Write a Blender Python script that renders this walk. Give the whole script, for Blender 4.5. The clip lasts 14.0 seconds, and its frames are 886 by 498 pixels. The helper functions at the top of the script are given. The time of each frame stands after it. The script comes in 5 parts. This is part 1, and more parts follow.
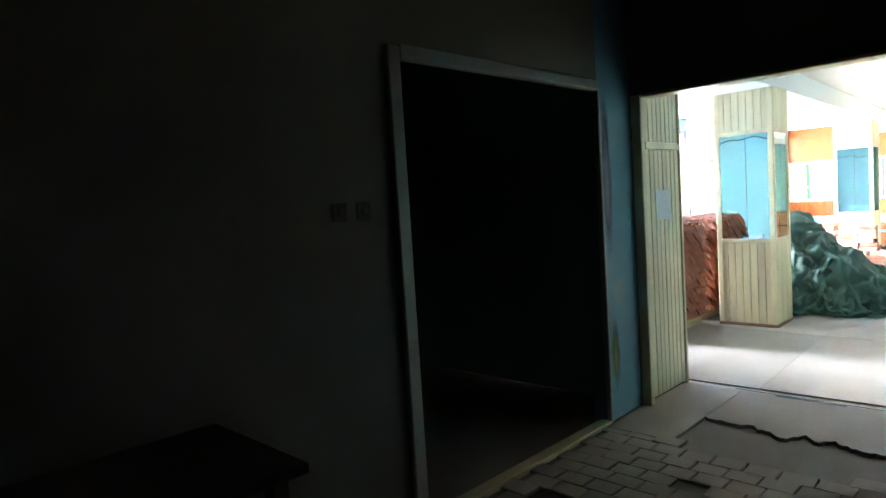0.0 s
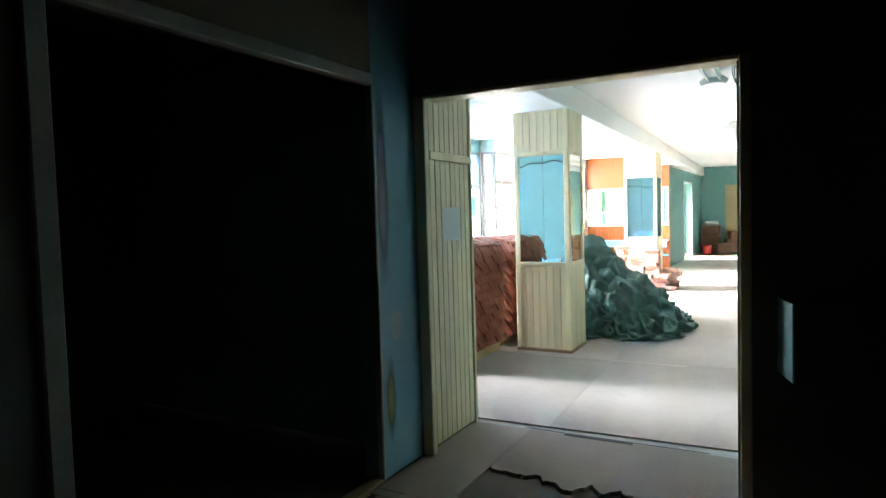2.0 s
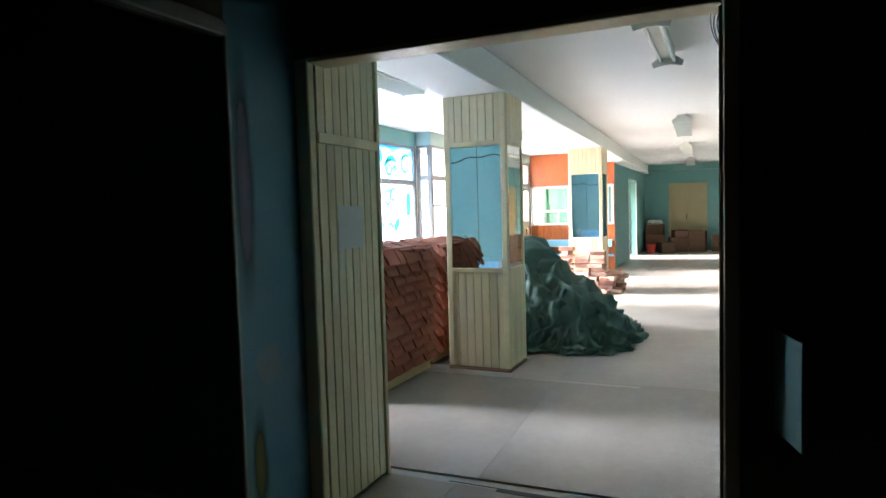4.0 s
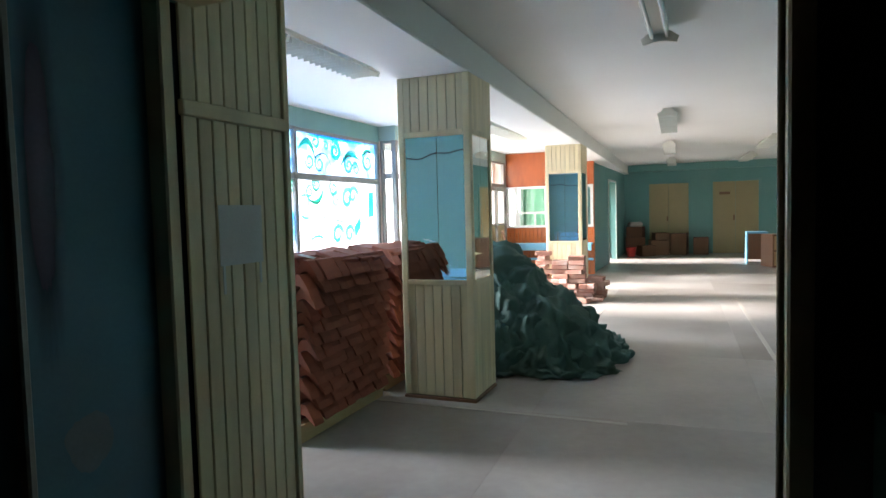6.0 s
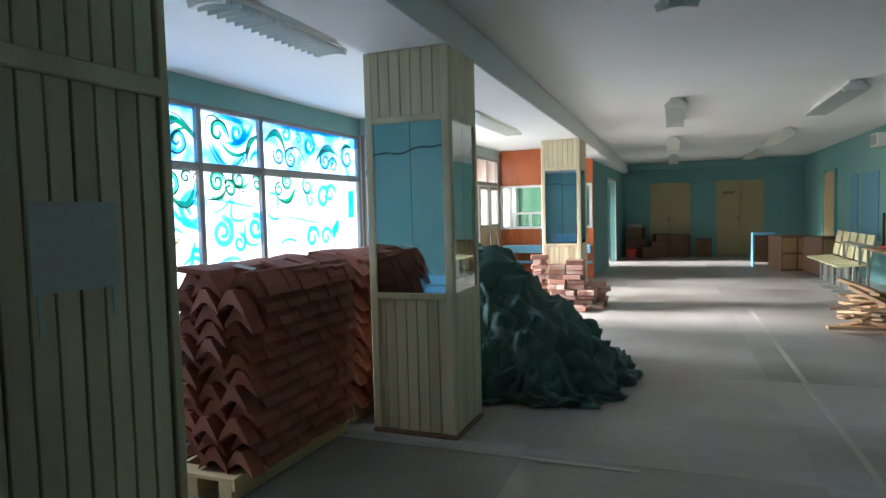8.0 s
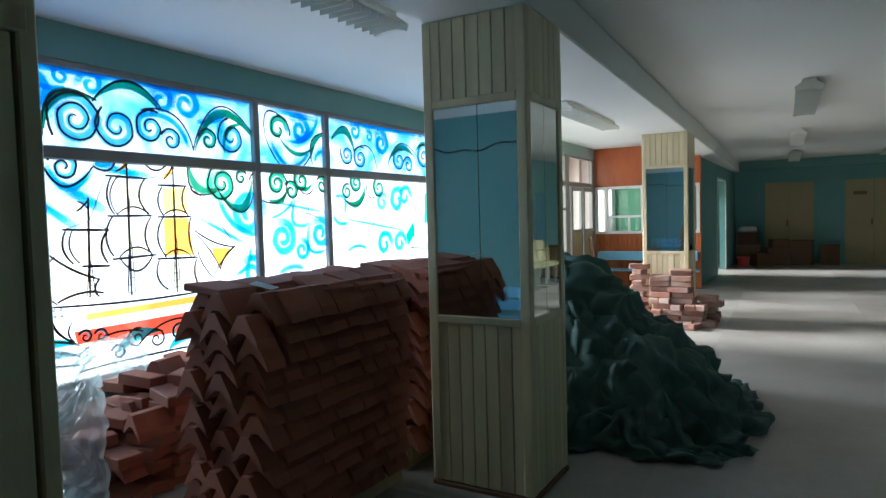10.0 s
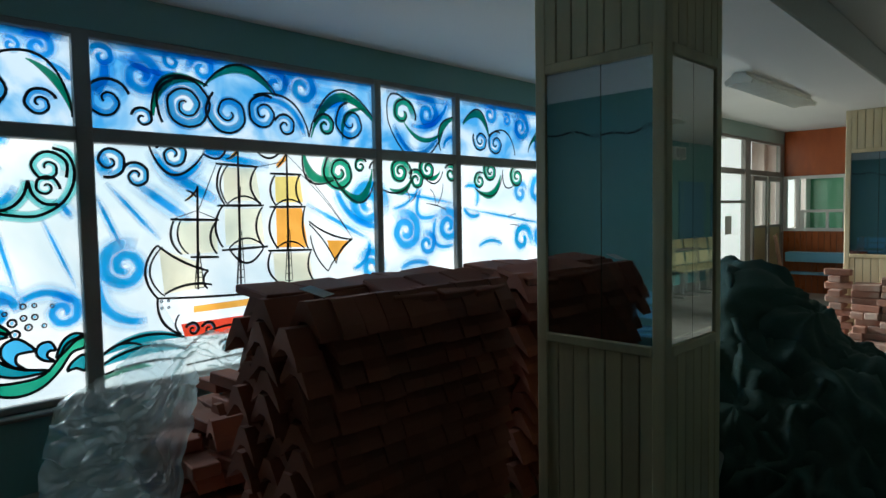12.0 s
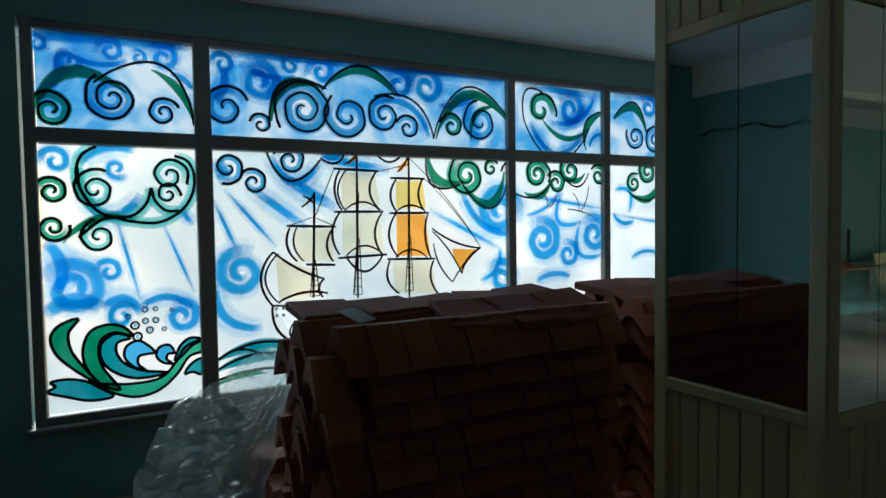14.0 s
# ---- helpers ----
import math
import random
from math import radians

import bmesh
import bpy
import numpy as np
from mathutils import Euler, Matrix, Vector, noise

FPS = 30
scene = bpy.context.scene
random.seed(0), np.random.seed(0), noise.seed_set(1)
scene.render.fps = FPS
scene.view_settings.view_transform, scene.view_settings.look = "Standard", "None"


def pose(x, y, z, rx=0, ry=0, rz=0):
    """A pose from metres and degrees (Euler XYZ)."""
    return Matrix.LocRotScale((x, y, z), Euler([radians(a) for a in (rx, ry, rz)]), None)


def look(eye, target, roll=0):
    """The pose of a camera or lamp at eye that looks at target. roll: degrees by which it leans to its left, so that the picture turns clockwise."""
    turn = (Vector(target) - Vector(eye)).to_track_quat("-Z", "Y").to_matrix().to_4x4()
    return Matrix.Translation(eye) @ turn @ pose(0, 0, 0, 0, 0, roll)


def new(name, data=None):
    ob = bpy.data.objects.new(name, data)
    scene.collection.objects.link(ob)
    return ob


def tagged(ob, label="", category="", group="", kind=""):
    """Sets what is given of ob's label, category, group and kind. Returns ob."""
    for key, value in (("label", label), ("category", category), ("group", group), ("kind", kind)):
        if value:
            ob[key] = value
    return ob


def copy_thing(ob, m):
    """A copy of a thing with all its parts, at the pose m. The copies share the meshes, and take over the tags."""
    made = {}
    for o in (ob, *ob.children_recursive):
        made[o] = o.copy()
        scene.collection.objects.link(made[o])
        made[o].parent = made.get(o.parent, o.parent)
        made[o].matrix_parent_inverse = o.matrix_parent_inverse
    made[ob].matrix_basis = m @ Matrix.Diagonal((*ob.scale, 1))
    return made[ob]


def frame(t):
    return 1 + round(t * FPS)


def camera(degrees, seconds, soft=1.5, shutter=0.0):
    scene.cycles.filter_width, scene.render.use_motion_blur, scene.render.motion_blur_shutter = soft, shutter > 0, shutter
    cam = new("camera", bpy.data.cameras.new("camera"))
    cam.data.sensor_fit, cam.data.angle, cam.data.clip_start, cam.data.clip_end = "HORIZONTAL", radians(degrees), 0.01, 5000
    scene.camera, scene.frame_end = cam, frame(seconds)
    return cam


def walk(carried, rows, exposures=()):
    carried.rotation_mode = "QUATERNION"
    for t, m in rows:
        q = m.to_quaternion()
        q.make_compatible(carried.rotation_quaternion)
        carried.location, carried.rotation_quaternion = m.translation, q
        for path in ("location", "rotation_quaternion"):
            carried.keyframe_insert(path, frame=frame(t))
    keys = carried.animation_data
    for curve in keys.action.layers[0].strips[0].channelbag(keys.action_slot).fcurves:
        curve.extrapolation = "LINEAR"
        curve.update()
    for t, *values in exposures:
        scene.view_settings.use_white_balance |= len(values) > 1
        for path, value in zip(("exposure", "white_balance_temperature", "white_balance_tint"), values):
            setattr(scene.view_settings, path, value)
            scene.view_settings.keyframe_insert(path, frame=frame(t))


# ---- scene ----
cam = camera(69.9, 14.0)
PATH = [
    (0, (0.65, 1.918, 1.415), (-0.749, 3.341, 1.28), -3.6),
    (0.5, (0.639, 2.074, 1.401), (-0.556, 3.673, 1.279), -2.5),
    (1, (0.561, 2.283, 1.392), (-0.462, 3.998, 1.285), -1.8),
    (1.5, (0.509, 2.463, 1.392), (-0.469, 4.204, 1.286), -1.7),
    (2, (0.502, 2.695, 1.385), (-0.461, 4.444, 1.278), -1.7),
    (2.5, (0.487, 2.911, 1.392), (-0.407, 4.696, 1.276), -1.7),
    (3, (0.418, 3.117, 1.384), (-0.409, 4.934, 1.265), -1.6),
    (3.2, (0.396, 3.2, 1.387), (-0.433, 5.016, 1.267), -1.6),
    (5.5, (0.167, 4.175, 1.391), (-0.598, 6.019, 1.276), -1.6),
    (6, (0.143, 4.373, 1.387), (-0.612, 6.221, 1.271), -1.5),
    (6.5, (0.125, 4.594, 1.391), (-0.621, 6.446, 1.276), -1.6),
    (7, (0.062, 4.781, 1.389), (-0.679, 6.635, 1.273), -1.5),
    (9.3, (-0.131, 5.609, 1.379), (-0.94, 7.435, 1.274), -1.4),
    (9.5, (-0.168, 5.696, 1.391), (-1.069, 7.478, 1.287), -1.5),
    (10, (-0.215, 5.855, 1.386), (-1.224, 7.579, 1.289), -1.6),
    (10.5, (-0.207, 6.053, 1.395), (-1.261, 7.75, 1.298), -1.6),
    (11, (-0.224, 6.214, 1.389), (-1.319, 7.884, 1.288), -1.6),
    (11.5, (-0.289, 6.366, 1.385), (-1.548, 7.916, 1.269), -1.2),
    (12, (-0.337, 6.511, 1.387), (-1.758, 7.914, 1.275), -1.0),
    (12.5, (-0.324, 6.712, 1.396), (-1.855, 7.995, 1.294), -1.1),
    (13, (-0.316, 6.851, 1.398), (-1.917, 8.045, 1.295), -1.2),
    (13.5, (-0.376, 6.956, 1.39), (-2.037, 8.065, 1.288), -1.0),
    (14, (-0.446, 7.065, 1.397), (-2.209, 8.005, 1.308), -0.8),
]
walk(cam, [(t, look(eye, target, roll)) for t, eye, target, roll in PATH],
     exposures=[(0, 5.0, 6400, 16), (1.0, 4.85, 6400, 16), (2.0, 4.6, 6400, 16), (3.2, 3.95, 6400, 17), (5.5, 3.05, 6350, 17), (7.2, 2.5, 6200, 14), (9.3, 1.8, 5850, 9), (10.5, 1.3, 5850, 6), (11.2, 0.8, 5950, 4), (12, 0.2, 6200, 1), (13, 0.0, 6300, 1), (14, -0.05, 6300, 1)])

# ---- world and lights ----
WALL_W, WALL_E, WALL_N, CEIL = -4.1, 3.0, 24.2, 2.62
SUN_UP, SUN_NORTH = 19, 5  # degrees above the horizon, and north of due east that its light travels
world = bpy.data.worlds.new("overcast_sky")
scene.world = world
world.use_nodes = True
wn = world.node_tree
sky = wn.nodes.new("ShaderNodeTexSky")
sky.sky_type, sky.sun_disc, sky.sun_elevation, sky.sun_rotation = "NISHITA", False, radians(SUN_UP), radians(-90 - SUN_NORTH)
wn.links.new(sky.outputs[0], wn.nodes["Background"].inputs[0])
wn.nodes["Background"].inputs[1].default_value = 0.05


def area(name, place, aim, width, height, watts, colour=(1, 1, 1), spread=180):
    data = bpy.data.lights.new(name, "AREA")
    data.spread = radians(spread)
    data.shape, data.size, data.size_y, data.energy, data.color = "RECTANGLE", width, height, watts, colour
    ob = new(name, data)
    ob.matrix_world = look(place, aim)
    return ob


DAY = (1.0, 0.98, 0.95)
area("window_daylight", (-4.34, 9.55, 1.4), (0, 9.55, 0.7), 5.7, 1.95, 16, (0.93, 0.97, 1.0), 120)
area("porch_daylight", (-4.25, 15.1, 1.3), (0, 15.1, 1.3), 4.9, 2.1, 42, (1.0, 0.95, 0.92))
# added fill behind an assumed, unseen west opening, brightens the kiosk inside
area("kiosk_fill", (-4.32, 19.1, 1.6), (0, 19.1, 1.3), 1.6, 1.2, 10, DAY)
area("side_daylight", (-4.32, 21.3, 1.35), (0, 21.4, 0.6), 1.5, 1.9, 6, DAY)
sun_data = bpy.data.lights.new("hazy_sun", "SUN")
sun_data.energy, sun_data.angle, sun_data.color = 5.0, radians(14), (1.0, 0.98, 0.96)
new("hazy_sun", sun_data).matrix_world = look((-20.0, 8.0, 6.0), (-20.0 + math.cos(radians(SUN_NORTH)), 8.0 + math.sin(radians(SUN_NORTH)), 6.0 - math.tan(radians(SUN_UP))))


# ---- materials ----
def material(name, colour, rough=0.6, metal=0.0, vary=0.25, scale=6.0, grain=90.0, bump=0.15, stain=None, stain_amount=0.3, stretch=(1, 1, 1), each=0.0):
    """A surface with broad wear, fine grain and relief; each: how far single pieces differ."""
    m = bpy.data.materials.new(name)
    m.use_nodes = True
    nt = m.node_tree
    N, L = nt.nodes.new, nt.links.new
    b = nt.nodes["Principled BSDF"]
    geo = N("ShaderNodeTexCoord")
    mp = N("ShaderNodeMapping")
    mp.inputs["Scale"].default_value = stretch
    L(geo.outputs["Object"], mp.inputs[0])
    n1, n2, n3 = N("ShaderNodeTexNoise"), N("ShaderNodeTexNoise"), N("ShaderNodeTexNoise")
    info = N("ShaderNodeObjectInfo")
    for n, s, d in ((n1, scale, 6), (n2, grain, 4), (n3, scale * 0.35, 8)):
        n.inputs["Scale"].default_value, n.inputs["Detail"].default_value = s, d
        n.noise_dimensions = "4D"
        L(mp.outputs[0], n.inputs["Vector"])
        w = N("ShaderNodeMath"); w.operation = "MULTIPLY"; w.inputs[1].default_value = 37.0
        L(info.outputs["Random"], w.inputs[0]); L(w.outputs[0], n.inputs["W"])
    mix = N("ShaderNodeMix"); mix.data_type = "RGBA"
    dark = [c * (1 - vary) for c in colour]
    mix.inputs[6].default_value, mix.inputs[7].default_value = (*dark, 1), (*[min(1, c * (1 + vary * 0.6)) for c in colour], 1)
    add = N("ShaderNodeMath"); add.operation = "MULTIPLY_ADD"; add.inputs[1].default_value = 0.5
    half = N("ShaderNodeMath"); half.operation = "MULTIPLY"; half.inputs[1].default_value = 0.5
    L(n2.outputs[0], half.inputs[0]); L(n1.outputs[0], add.inputs[0]); L(half.outputs[0], add.inputs[2])
    L(add.outputs[0], mix.inputs[0])
    out = mix.outputs[2]
    if stain:
        ramp = N("ShaderNodeValToRGB")
        ramp.color_ramp.elements[0].position, ramp.color_ramp.elements[1].position = 0.42, 0.8
        L(n3.outputs[0], ramp.inputs[0])
        f = N("ShaderNodeMath"); f.operation = "MULTIPLY"; f.inputs[1].default_value = stain_amount
        L(ramp.outputs[0], f.inputs[0])
        mx = N("ShaderNodeMix"); mx.data_type = "RGBA"
        L(f.outputs[0], mx.inputs[0]); L(out, mx.inputs[6]); mx.inputs[7].default_value = (*stain, 1)
        out = mx.outputs[2]
    if each:
        hsv = N("ShaderNodeHueSaturation")
        v = N("ShaderNodeMapRange"); v.inputs[3].default_value, v.inputs[4].default_value = 1 - each, 1 + each
        L(info.outputs["Random"], v.inputs[0]); L(v.outputs[0], hsv.inputs["Value"]); L(out, hsv.inputs["Color"])
        out = hsv.outputs[0]
    L(out, b.inputs["Base Color"])
    rr = N("ShaderNodeMapRange"); rr.inputs[3].default_value, rr.inputs[4].default_value = max(0.02, rough - 0.12), min(1, rough + 0.12)
    L(n1.outputs[0], rr.inputs[0]); L(rr.outputs[0], b.inputs["Roughness"])
    b.inputs["Metallic"].default_value = metal
    if bump:
        bp = N("ShaderNodeBump"); bp.inputs["Strength"].default_value, bp.inputs["Distance"].default_value = bump, 0.006
        L(add.outputs[0], bp.inputs["Height"]); L(bp.outputs[0], b.inputs["Normal"])
    return m


def glass(name, tint=(0.92, 0.97, 0.96), rough=0.02):
    """A thin clear pane: see-through with gloss that grows towards grazing angles."""
    m = bpy.data.materials.new(name)
    m.use_nodes = True
    nt = m.node_tree
    nt.nodes.remove(nt.nodes["Principled BSDF"])
    t, g, mix, lw = (nt.nodes.new("ShaderNode" + k) for k in ("BsdfTransparent", "BsdfGlossy", "MixShader", "LayerWeight"))
    steep, gloss = nt.nodes.new("ShaderNodeMath"), nt.nodes.new("ShaderNodeMath")
    steep.operation, gloss.operation = "POWER", "MULTIPLY_ADD"
    steep.inputs[1].default_value, gloss.inputs[1].default_value, gloss.inputs[2].default_value = 5.0, 0.8, 0.04
    nt.links.new(lw.outputs["Facing"], steep.inputs[0]); nt.links.new(steep.outputs[0], gloss.inputs[0])
    t.inputs[0].default_value, g.inputs["Roughness"].default_value = (*tint, 1), rough
    nt.links.new(gloss.outputs[0], mix.inputs[0]); nt.links.new(t.outputs[0], mix.inputs[1]); nt.links.new(g.outputs[0], mix.inputs[2])
    nt.links.new(mix.outputs[0], nt.nodes["Material Output"].inputs[0])
    return m


def paint_on_glass(name, colour, body=0.8, wash=None, scale=1.6):
    """Brushed glass paint: lets coloured daylight through, cloudy where the brush ran thin."""
    m = bpy.data.materials.new(name)
    m.use_nodes = True
    nt = m.node_tree
    N, L = nt.nodes.new, nt.links.new
    nt.nodes.remove(nt.nodes["Principled BSDF"])
    tl, tp, df, mix, mix2 = N("ShaderNodeBsdfTranslucent"), N("ShaderNodeBsdfTransparent"), N("ShaderNodeBsdfDiffuse"), N("ShaderNodeMixShader"), N("ShaderNodeMixShader")
    co, n = N("ShaderNodeTexCoord"), N("ShaderNodeTexNoise")
    n.inputs["Scale"].default_value, n.inputs["Detail"].default_value, n.inputs["Distortion"].default_value = scale, 5, 1.2
    L(co.outputs["Object"], n.inputs["Vector"])
    ramp = N("ShaderNodeValToRGB")
    e = ramp.color_ramp.elements
    e[0].position, e[1].position = 0.36, 0.62
    e[0].color, e[1].color = (*colour, 1), (*(wash or [min(1, c * 1.25 + 0.03) for c in colour]), 1)
    L(n.outputs[0], ramp.inputs[0])
    for s in (tl, tp, df):
        L(ramp.outputs[0], s.inputs[0])
    mix.inputs[0].default_value, mix2.inputs[0].default_value = body, 0.12
    L(tp.outputs[0], mix.inputs[1]); L(tl.outputs[0], mix.inputs[2]); L(mix.outputs[0], mix2.inputs[1]); L(df.outputs[0], mix2.inputs[2])
    L(mix2.outputs[0], nt.nodes["Material Output"].inputs[0])
    return m


def mirror(name):
    m = bpy.data.materials.new(name)
    m.use_nodes = True
    b = m.node_tree.nodes["Principled BSDF"]
    b.inputs["Base Color"].default_value, b.inputs["Metallic"].default_value, b.inputs["Roughness"].default_value = (0.72, 0.8, 0.8, 1), 1, 0.025
    n, r = m.node_tree.nodes.new("ShaderNodeTexNoise"), m.node_tree.nodes.new("ShaderNodeMapRange")
    n.inputs["Scale"].default_value, n.inputs["Detail"].default_value = 5, 6
    r.inputs[1].default_value, r.inputs[2].default_value, r.inputs[3].default_value, r.inputs[4].default_value = 0.5, 0.75, 0.02, 0.12
    m.node_tree.links.new(n.outputs[0], r.inputs[0]); m.node_tree.links.new(r.outputs[0], b.inputs["Roughness"])
    return m


M_TEAL = material("teal_wall_paint", (0.14, 0.33, 0.315), 0.55, vary=0.18, scale=2.5, stain=(0.42, 0.46, 0.42), stain_amount=0.25)
M_WHITE = material("white_ceiling_paint", (0.79, 0.79, 0.77), 0.8, vary=0.08, scale=1.2, stain=(0.55, 0.53, 0.48), stain_amount=0.3)
M_CREAM = material("cream_board_paint", (0.77, 0.66, 0.42), 0.42, vary=0.16, scale=5, stretch=(4, 4, 0.5), stain=(0.27, 0.2, 0.11), stain_amount=0.5, each=0.06)
M_FLOOR = material("terrazzo_floor", (0.4, 0.37, 0.33), 0.4, vary=0.32, scale=2.0, grain=16, bump=0, each=0.01, stain=(0.13, 0.1, 0.07), stain_amount=0.8)
M_STRIP = material("pale_floor_strip", (0.46, 0.43, 0.37), 0.5, vary=0.2, scale=9)
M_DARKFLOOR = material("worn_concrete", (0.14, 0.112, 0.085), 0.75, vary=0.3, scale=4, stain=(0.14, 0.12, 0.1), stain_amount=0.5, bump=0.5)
M_MURAL = material("old_mural_wall", (0.19, 0.165, 0.11), 0.7, vary=0.35, scale=1.7, stain=(0.07, 0.13, 0.17), stain_amount=0.95)
M_TILE = material("terracotta", (0.29, 0.082, 0.042), 0.75, vary=0.25, scale=9, stain=(0.3, 0.1, 0.06), stain_amount=0.4, each=0.16, bump=0.3)
M_MIRROR = mirror("mirror_glass")
M_GLASS = glass("clear_glass")
M_FRAME = material("grey_window_frame", (0.2, 0.21, 0.2), 0.5, vary=0.3, scale=8, stain=(0.4, 0.4, 0.37), stain_amount=0.3)
M_WFRAME = material("white_frame_paint", (0.7, 0.71, 0.68), 0.45, vary=0.12, scale=7, stain=(0.4, 0.38, 0.33), stain_amount=0.4)
M_ORANGE = material("varnished_pine", (0.43, 0.11, 0.024), 0.3, vary=0.45, scale=9, stretch=(4, 4, 0.8), stain=(0.24, 0.05, 0.012), stain_amount=0.7, each=0.05)
M_GREEN = material("green_tarpaulin", (0.045, 0.108, 0.088), 0.75, vary=0.35, scale=14, grain=60, bump=0.9, stain=(0.09, 0.16, 0.14), stain_amount=0.3)
M_PINE = material("pallet_wood", (0.52, 0.38, 0.2), 0.75, vary=0.3, scale=8, stretch=(2, 2, 2), each=0.15)
M_BLUE = material("pale_blue_paint", (0.2, 0.5, 0.72), 0.4, vary=0.12)
# near-black: the unlit lobby's shade is put into this colour
M_SHADED = material("shaded_lobby_surface", (0.12, 0.115, 0.1), 0.85, vary=0.3, scale=3)


# ---- building helpers ----
def cuboid(bm, x0, x1, y0, y1, z0, z1):
    m = Matrix.LocRotScale(((x0 + x1) / 2, (y0 + y1) / 2, (z0 + z1) / 2), None, (abs(x1 - x0), abs(y1 - y0), abs(z1 - z0)))
    return bmesh.ops.create_cube(bm, size=1, matrix=m)["verts"]


def boxes(*specs, bevel=0.0, m=None):
    bm = bmesh.new()
    for s in specs:
        cuboid(bm, *s)
    if bevel:
        bmesh.ops.bevel(bm, geom=bm.edges[:], offset=bevel, segments=1, affect="EDGES", clamp_overlap=True)
    if m is not None:
        bm.transform(m)
    return bm


def part(name, bm, mat, parent=None, label="", smooth=False):
    me = bpy.data.meshes.new(name)
    bm.to_mesh(me)
    bm.free()
    me.materials.append(mat)
    if smooth:
        me.shade_smooth()
    ob = new(name, me)
    ob.parent = parent
    return tagged(ob, label)


def share(name, me, parent, m):
    """One more object on a mesh that others use too."""
    ob = new(name, me)
    ob.parent, ob.matrix_local = parent, m
    return ob


def thing(name, label, category, place=(0, 0, 0), turn=0, group=""):
    ob = new(name)
    ob.matrix_world = pose(*place, 0, 0, turn)
    return tagged(ob, label, category, group)


def structure(name, bm, mat, label="", category=""):
    return tagged(part(name, bm, mat), label, category, kind="structure")


def mesh_of(name, bm, mat):
    me = bpy.data.meshes.new(name)
    bm.to_mesh(me)
    bm.free()
    me.materials.append(mat)
    return me


# ---- the large structure ----
# the hall's long axis stands a little askew to the window wall
SKEW = pose(-1.65, 8.87, 0, 0, 0, 1.87) @ pose(1.65, -8.87, 0)
floor = structure("floor", boxes((-4.3, 3.4, 6.45, 24.5, -0.2, -0.012)), M_FLOOR, "pale terrazzo hall floor with soiled joints", "floor")
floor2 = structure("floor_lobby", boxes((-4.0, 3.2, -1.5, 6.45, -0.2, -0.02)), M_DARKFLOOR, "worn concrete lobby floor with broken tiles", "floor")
structure("ceiling", boxes((-4.3, 3.4, 5.92, 24.5, CEIL, CEIL + 0.2)), M_WHITE, "white painted plaster hall ceiling", "ceiling")
structure("ceiling_lobby", boxes((-4.0, 3.2, -1.5, 5.8, 2.75, 2.95)), M_SHADED, "plaster lobby ceiling, shade put into its colour", "ceiling")
structure("beam", boxes((-1.93, -1.38, 5.92, WALL_N, 2.372, CEIL - 0.003), bevel=0.01, m=SKEW), M_WHITE, "white painted concrete ceiling beam", "beam")
structure("wall_west", boxes((-4.3, WALL_W, 5.8, 6.72, -0.1, CEIL), (-4.3, WALL_W, 6.72, 12.45, -0.1, 0.41), (-4.3, WALL_W, 6.72, 12.45, 2.4, CEIL)), M_TEAL, "teal painted wall round the painted windows", "wall")
structure("beam_end", boxes((-2.0, WALL_E, WALL_N - 0.25, WALL_N, 2.42, CEIL - 0.003)), M_TEAL, "teal painted beam over the end doors", "beam")
structure("wall_east", boxes((WALL_E + 0.1, 3.4, 5.6, 24.5, 0, CEIL), m=SKEW), M_TEAL, "teal painted hall wall", "wall")
structure("wall_north", boxes((-4.3, WALL_E, WALL_N, 24.5, 0, CEIL)), M_TEAL, "teal painted end wall of the hall", "wall")
structure("wall_south", boxes((-4.1, -1.4, 5.8, 5.92, 0, 2.75), (0.35, 3.3, 5.8, 5.92, 0, 2.75), (-1.4, 0.35, 5.8, 5.92, 2.05, 2.75)), M_TEAL, "teal hall wall with the lobby doorway", "wall")
structure("wall_lobby_west", boxes((-1.5, -1.375, -1.5, 3.73, 0, 2.75), (-1.5, -1.375, 3.73, 5.39, 2.08, 2.75)), M_MURAL, "lobby wall with a faded painted mural", "wall")
# thin skin added over the teal wall, its colour stands for shade
structure("wall_lobby_north", boxes((0.35, 3.05, 5.792, 5.799, 0, 2.75), (-1.375, 0.35, 5.792, 5.799, 2.052, 2.75)), M_SHADED, "added skin on the doorway wall's lobby side, coloured as shade", "wall")
structure("wall_lobby_south", boxes((-4, 3.2, -1.6, -1.5, 0, 2.75)), M_SHADED, "lobby wall, shade put into its colour", "wall")
structure("wall_lobby_east", boxes((3.05, 3.2, -1.5, 5.8, 0, 2.75)), M_SHADED, "lobby wall, shade put into its colour", "wall")
structure("wall_closet", boxes((-4, -3.9, -1.5, 5.8, -0.2, 2.75)), M_SHADED, "back wall of the side room, shade put into its colour", "wall")
structure("wall_side", boxes((-2.12, -2.0, 17.96, 20.6, 0, CEIL), (-2.12, -2.0, 22.0, WALL_N, 0, CEIL), (-2.12, -2.0, 20.6, 22.0, 2.05, CEIL)), M_TEAL, "teal painted side wall with a bright doorway", "wall")

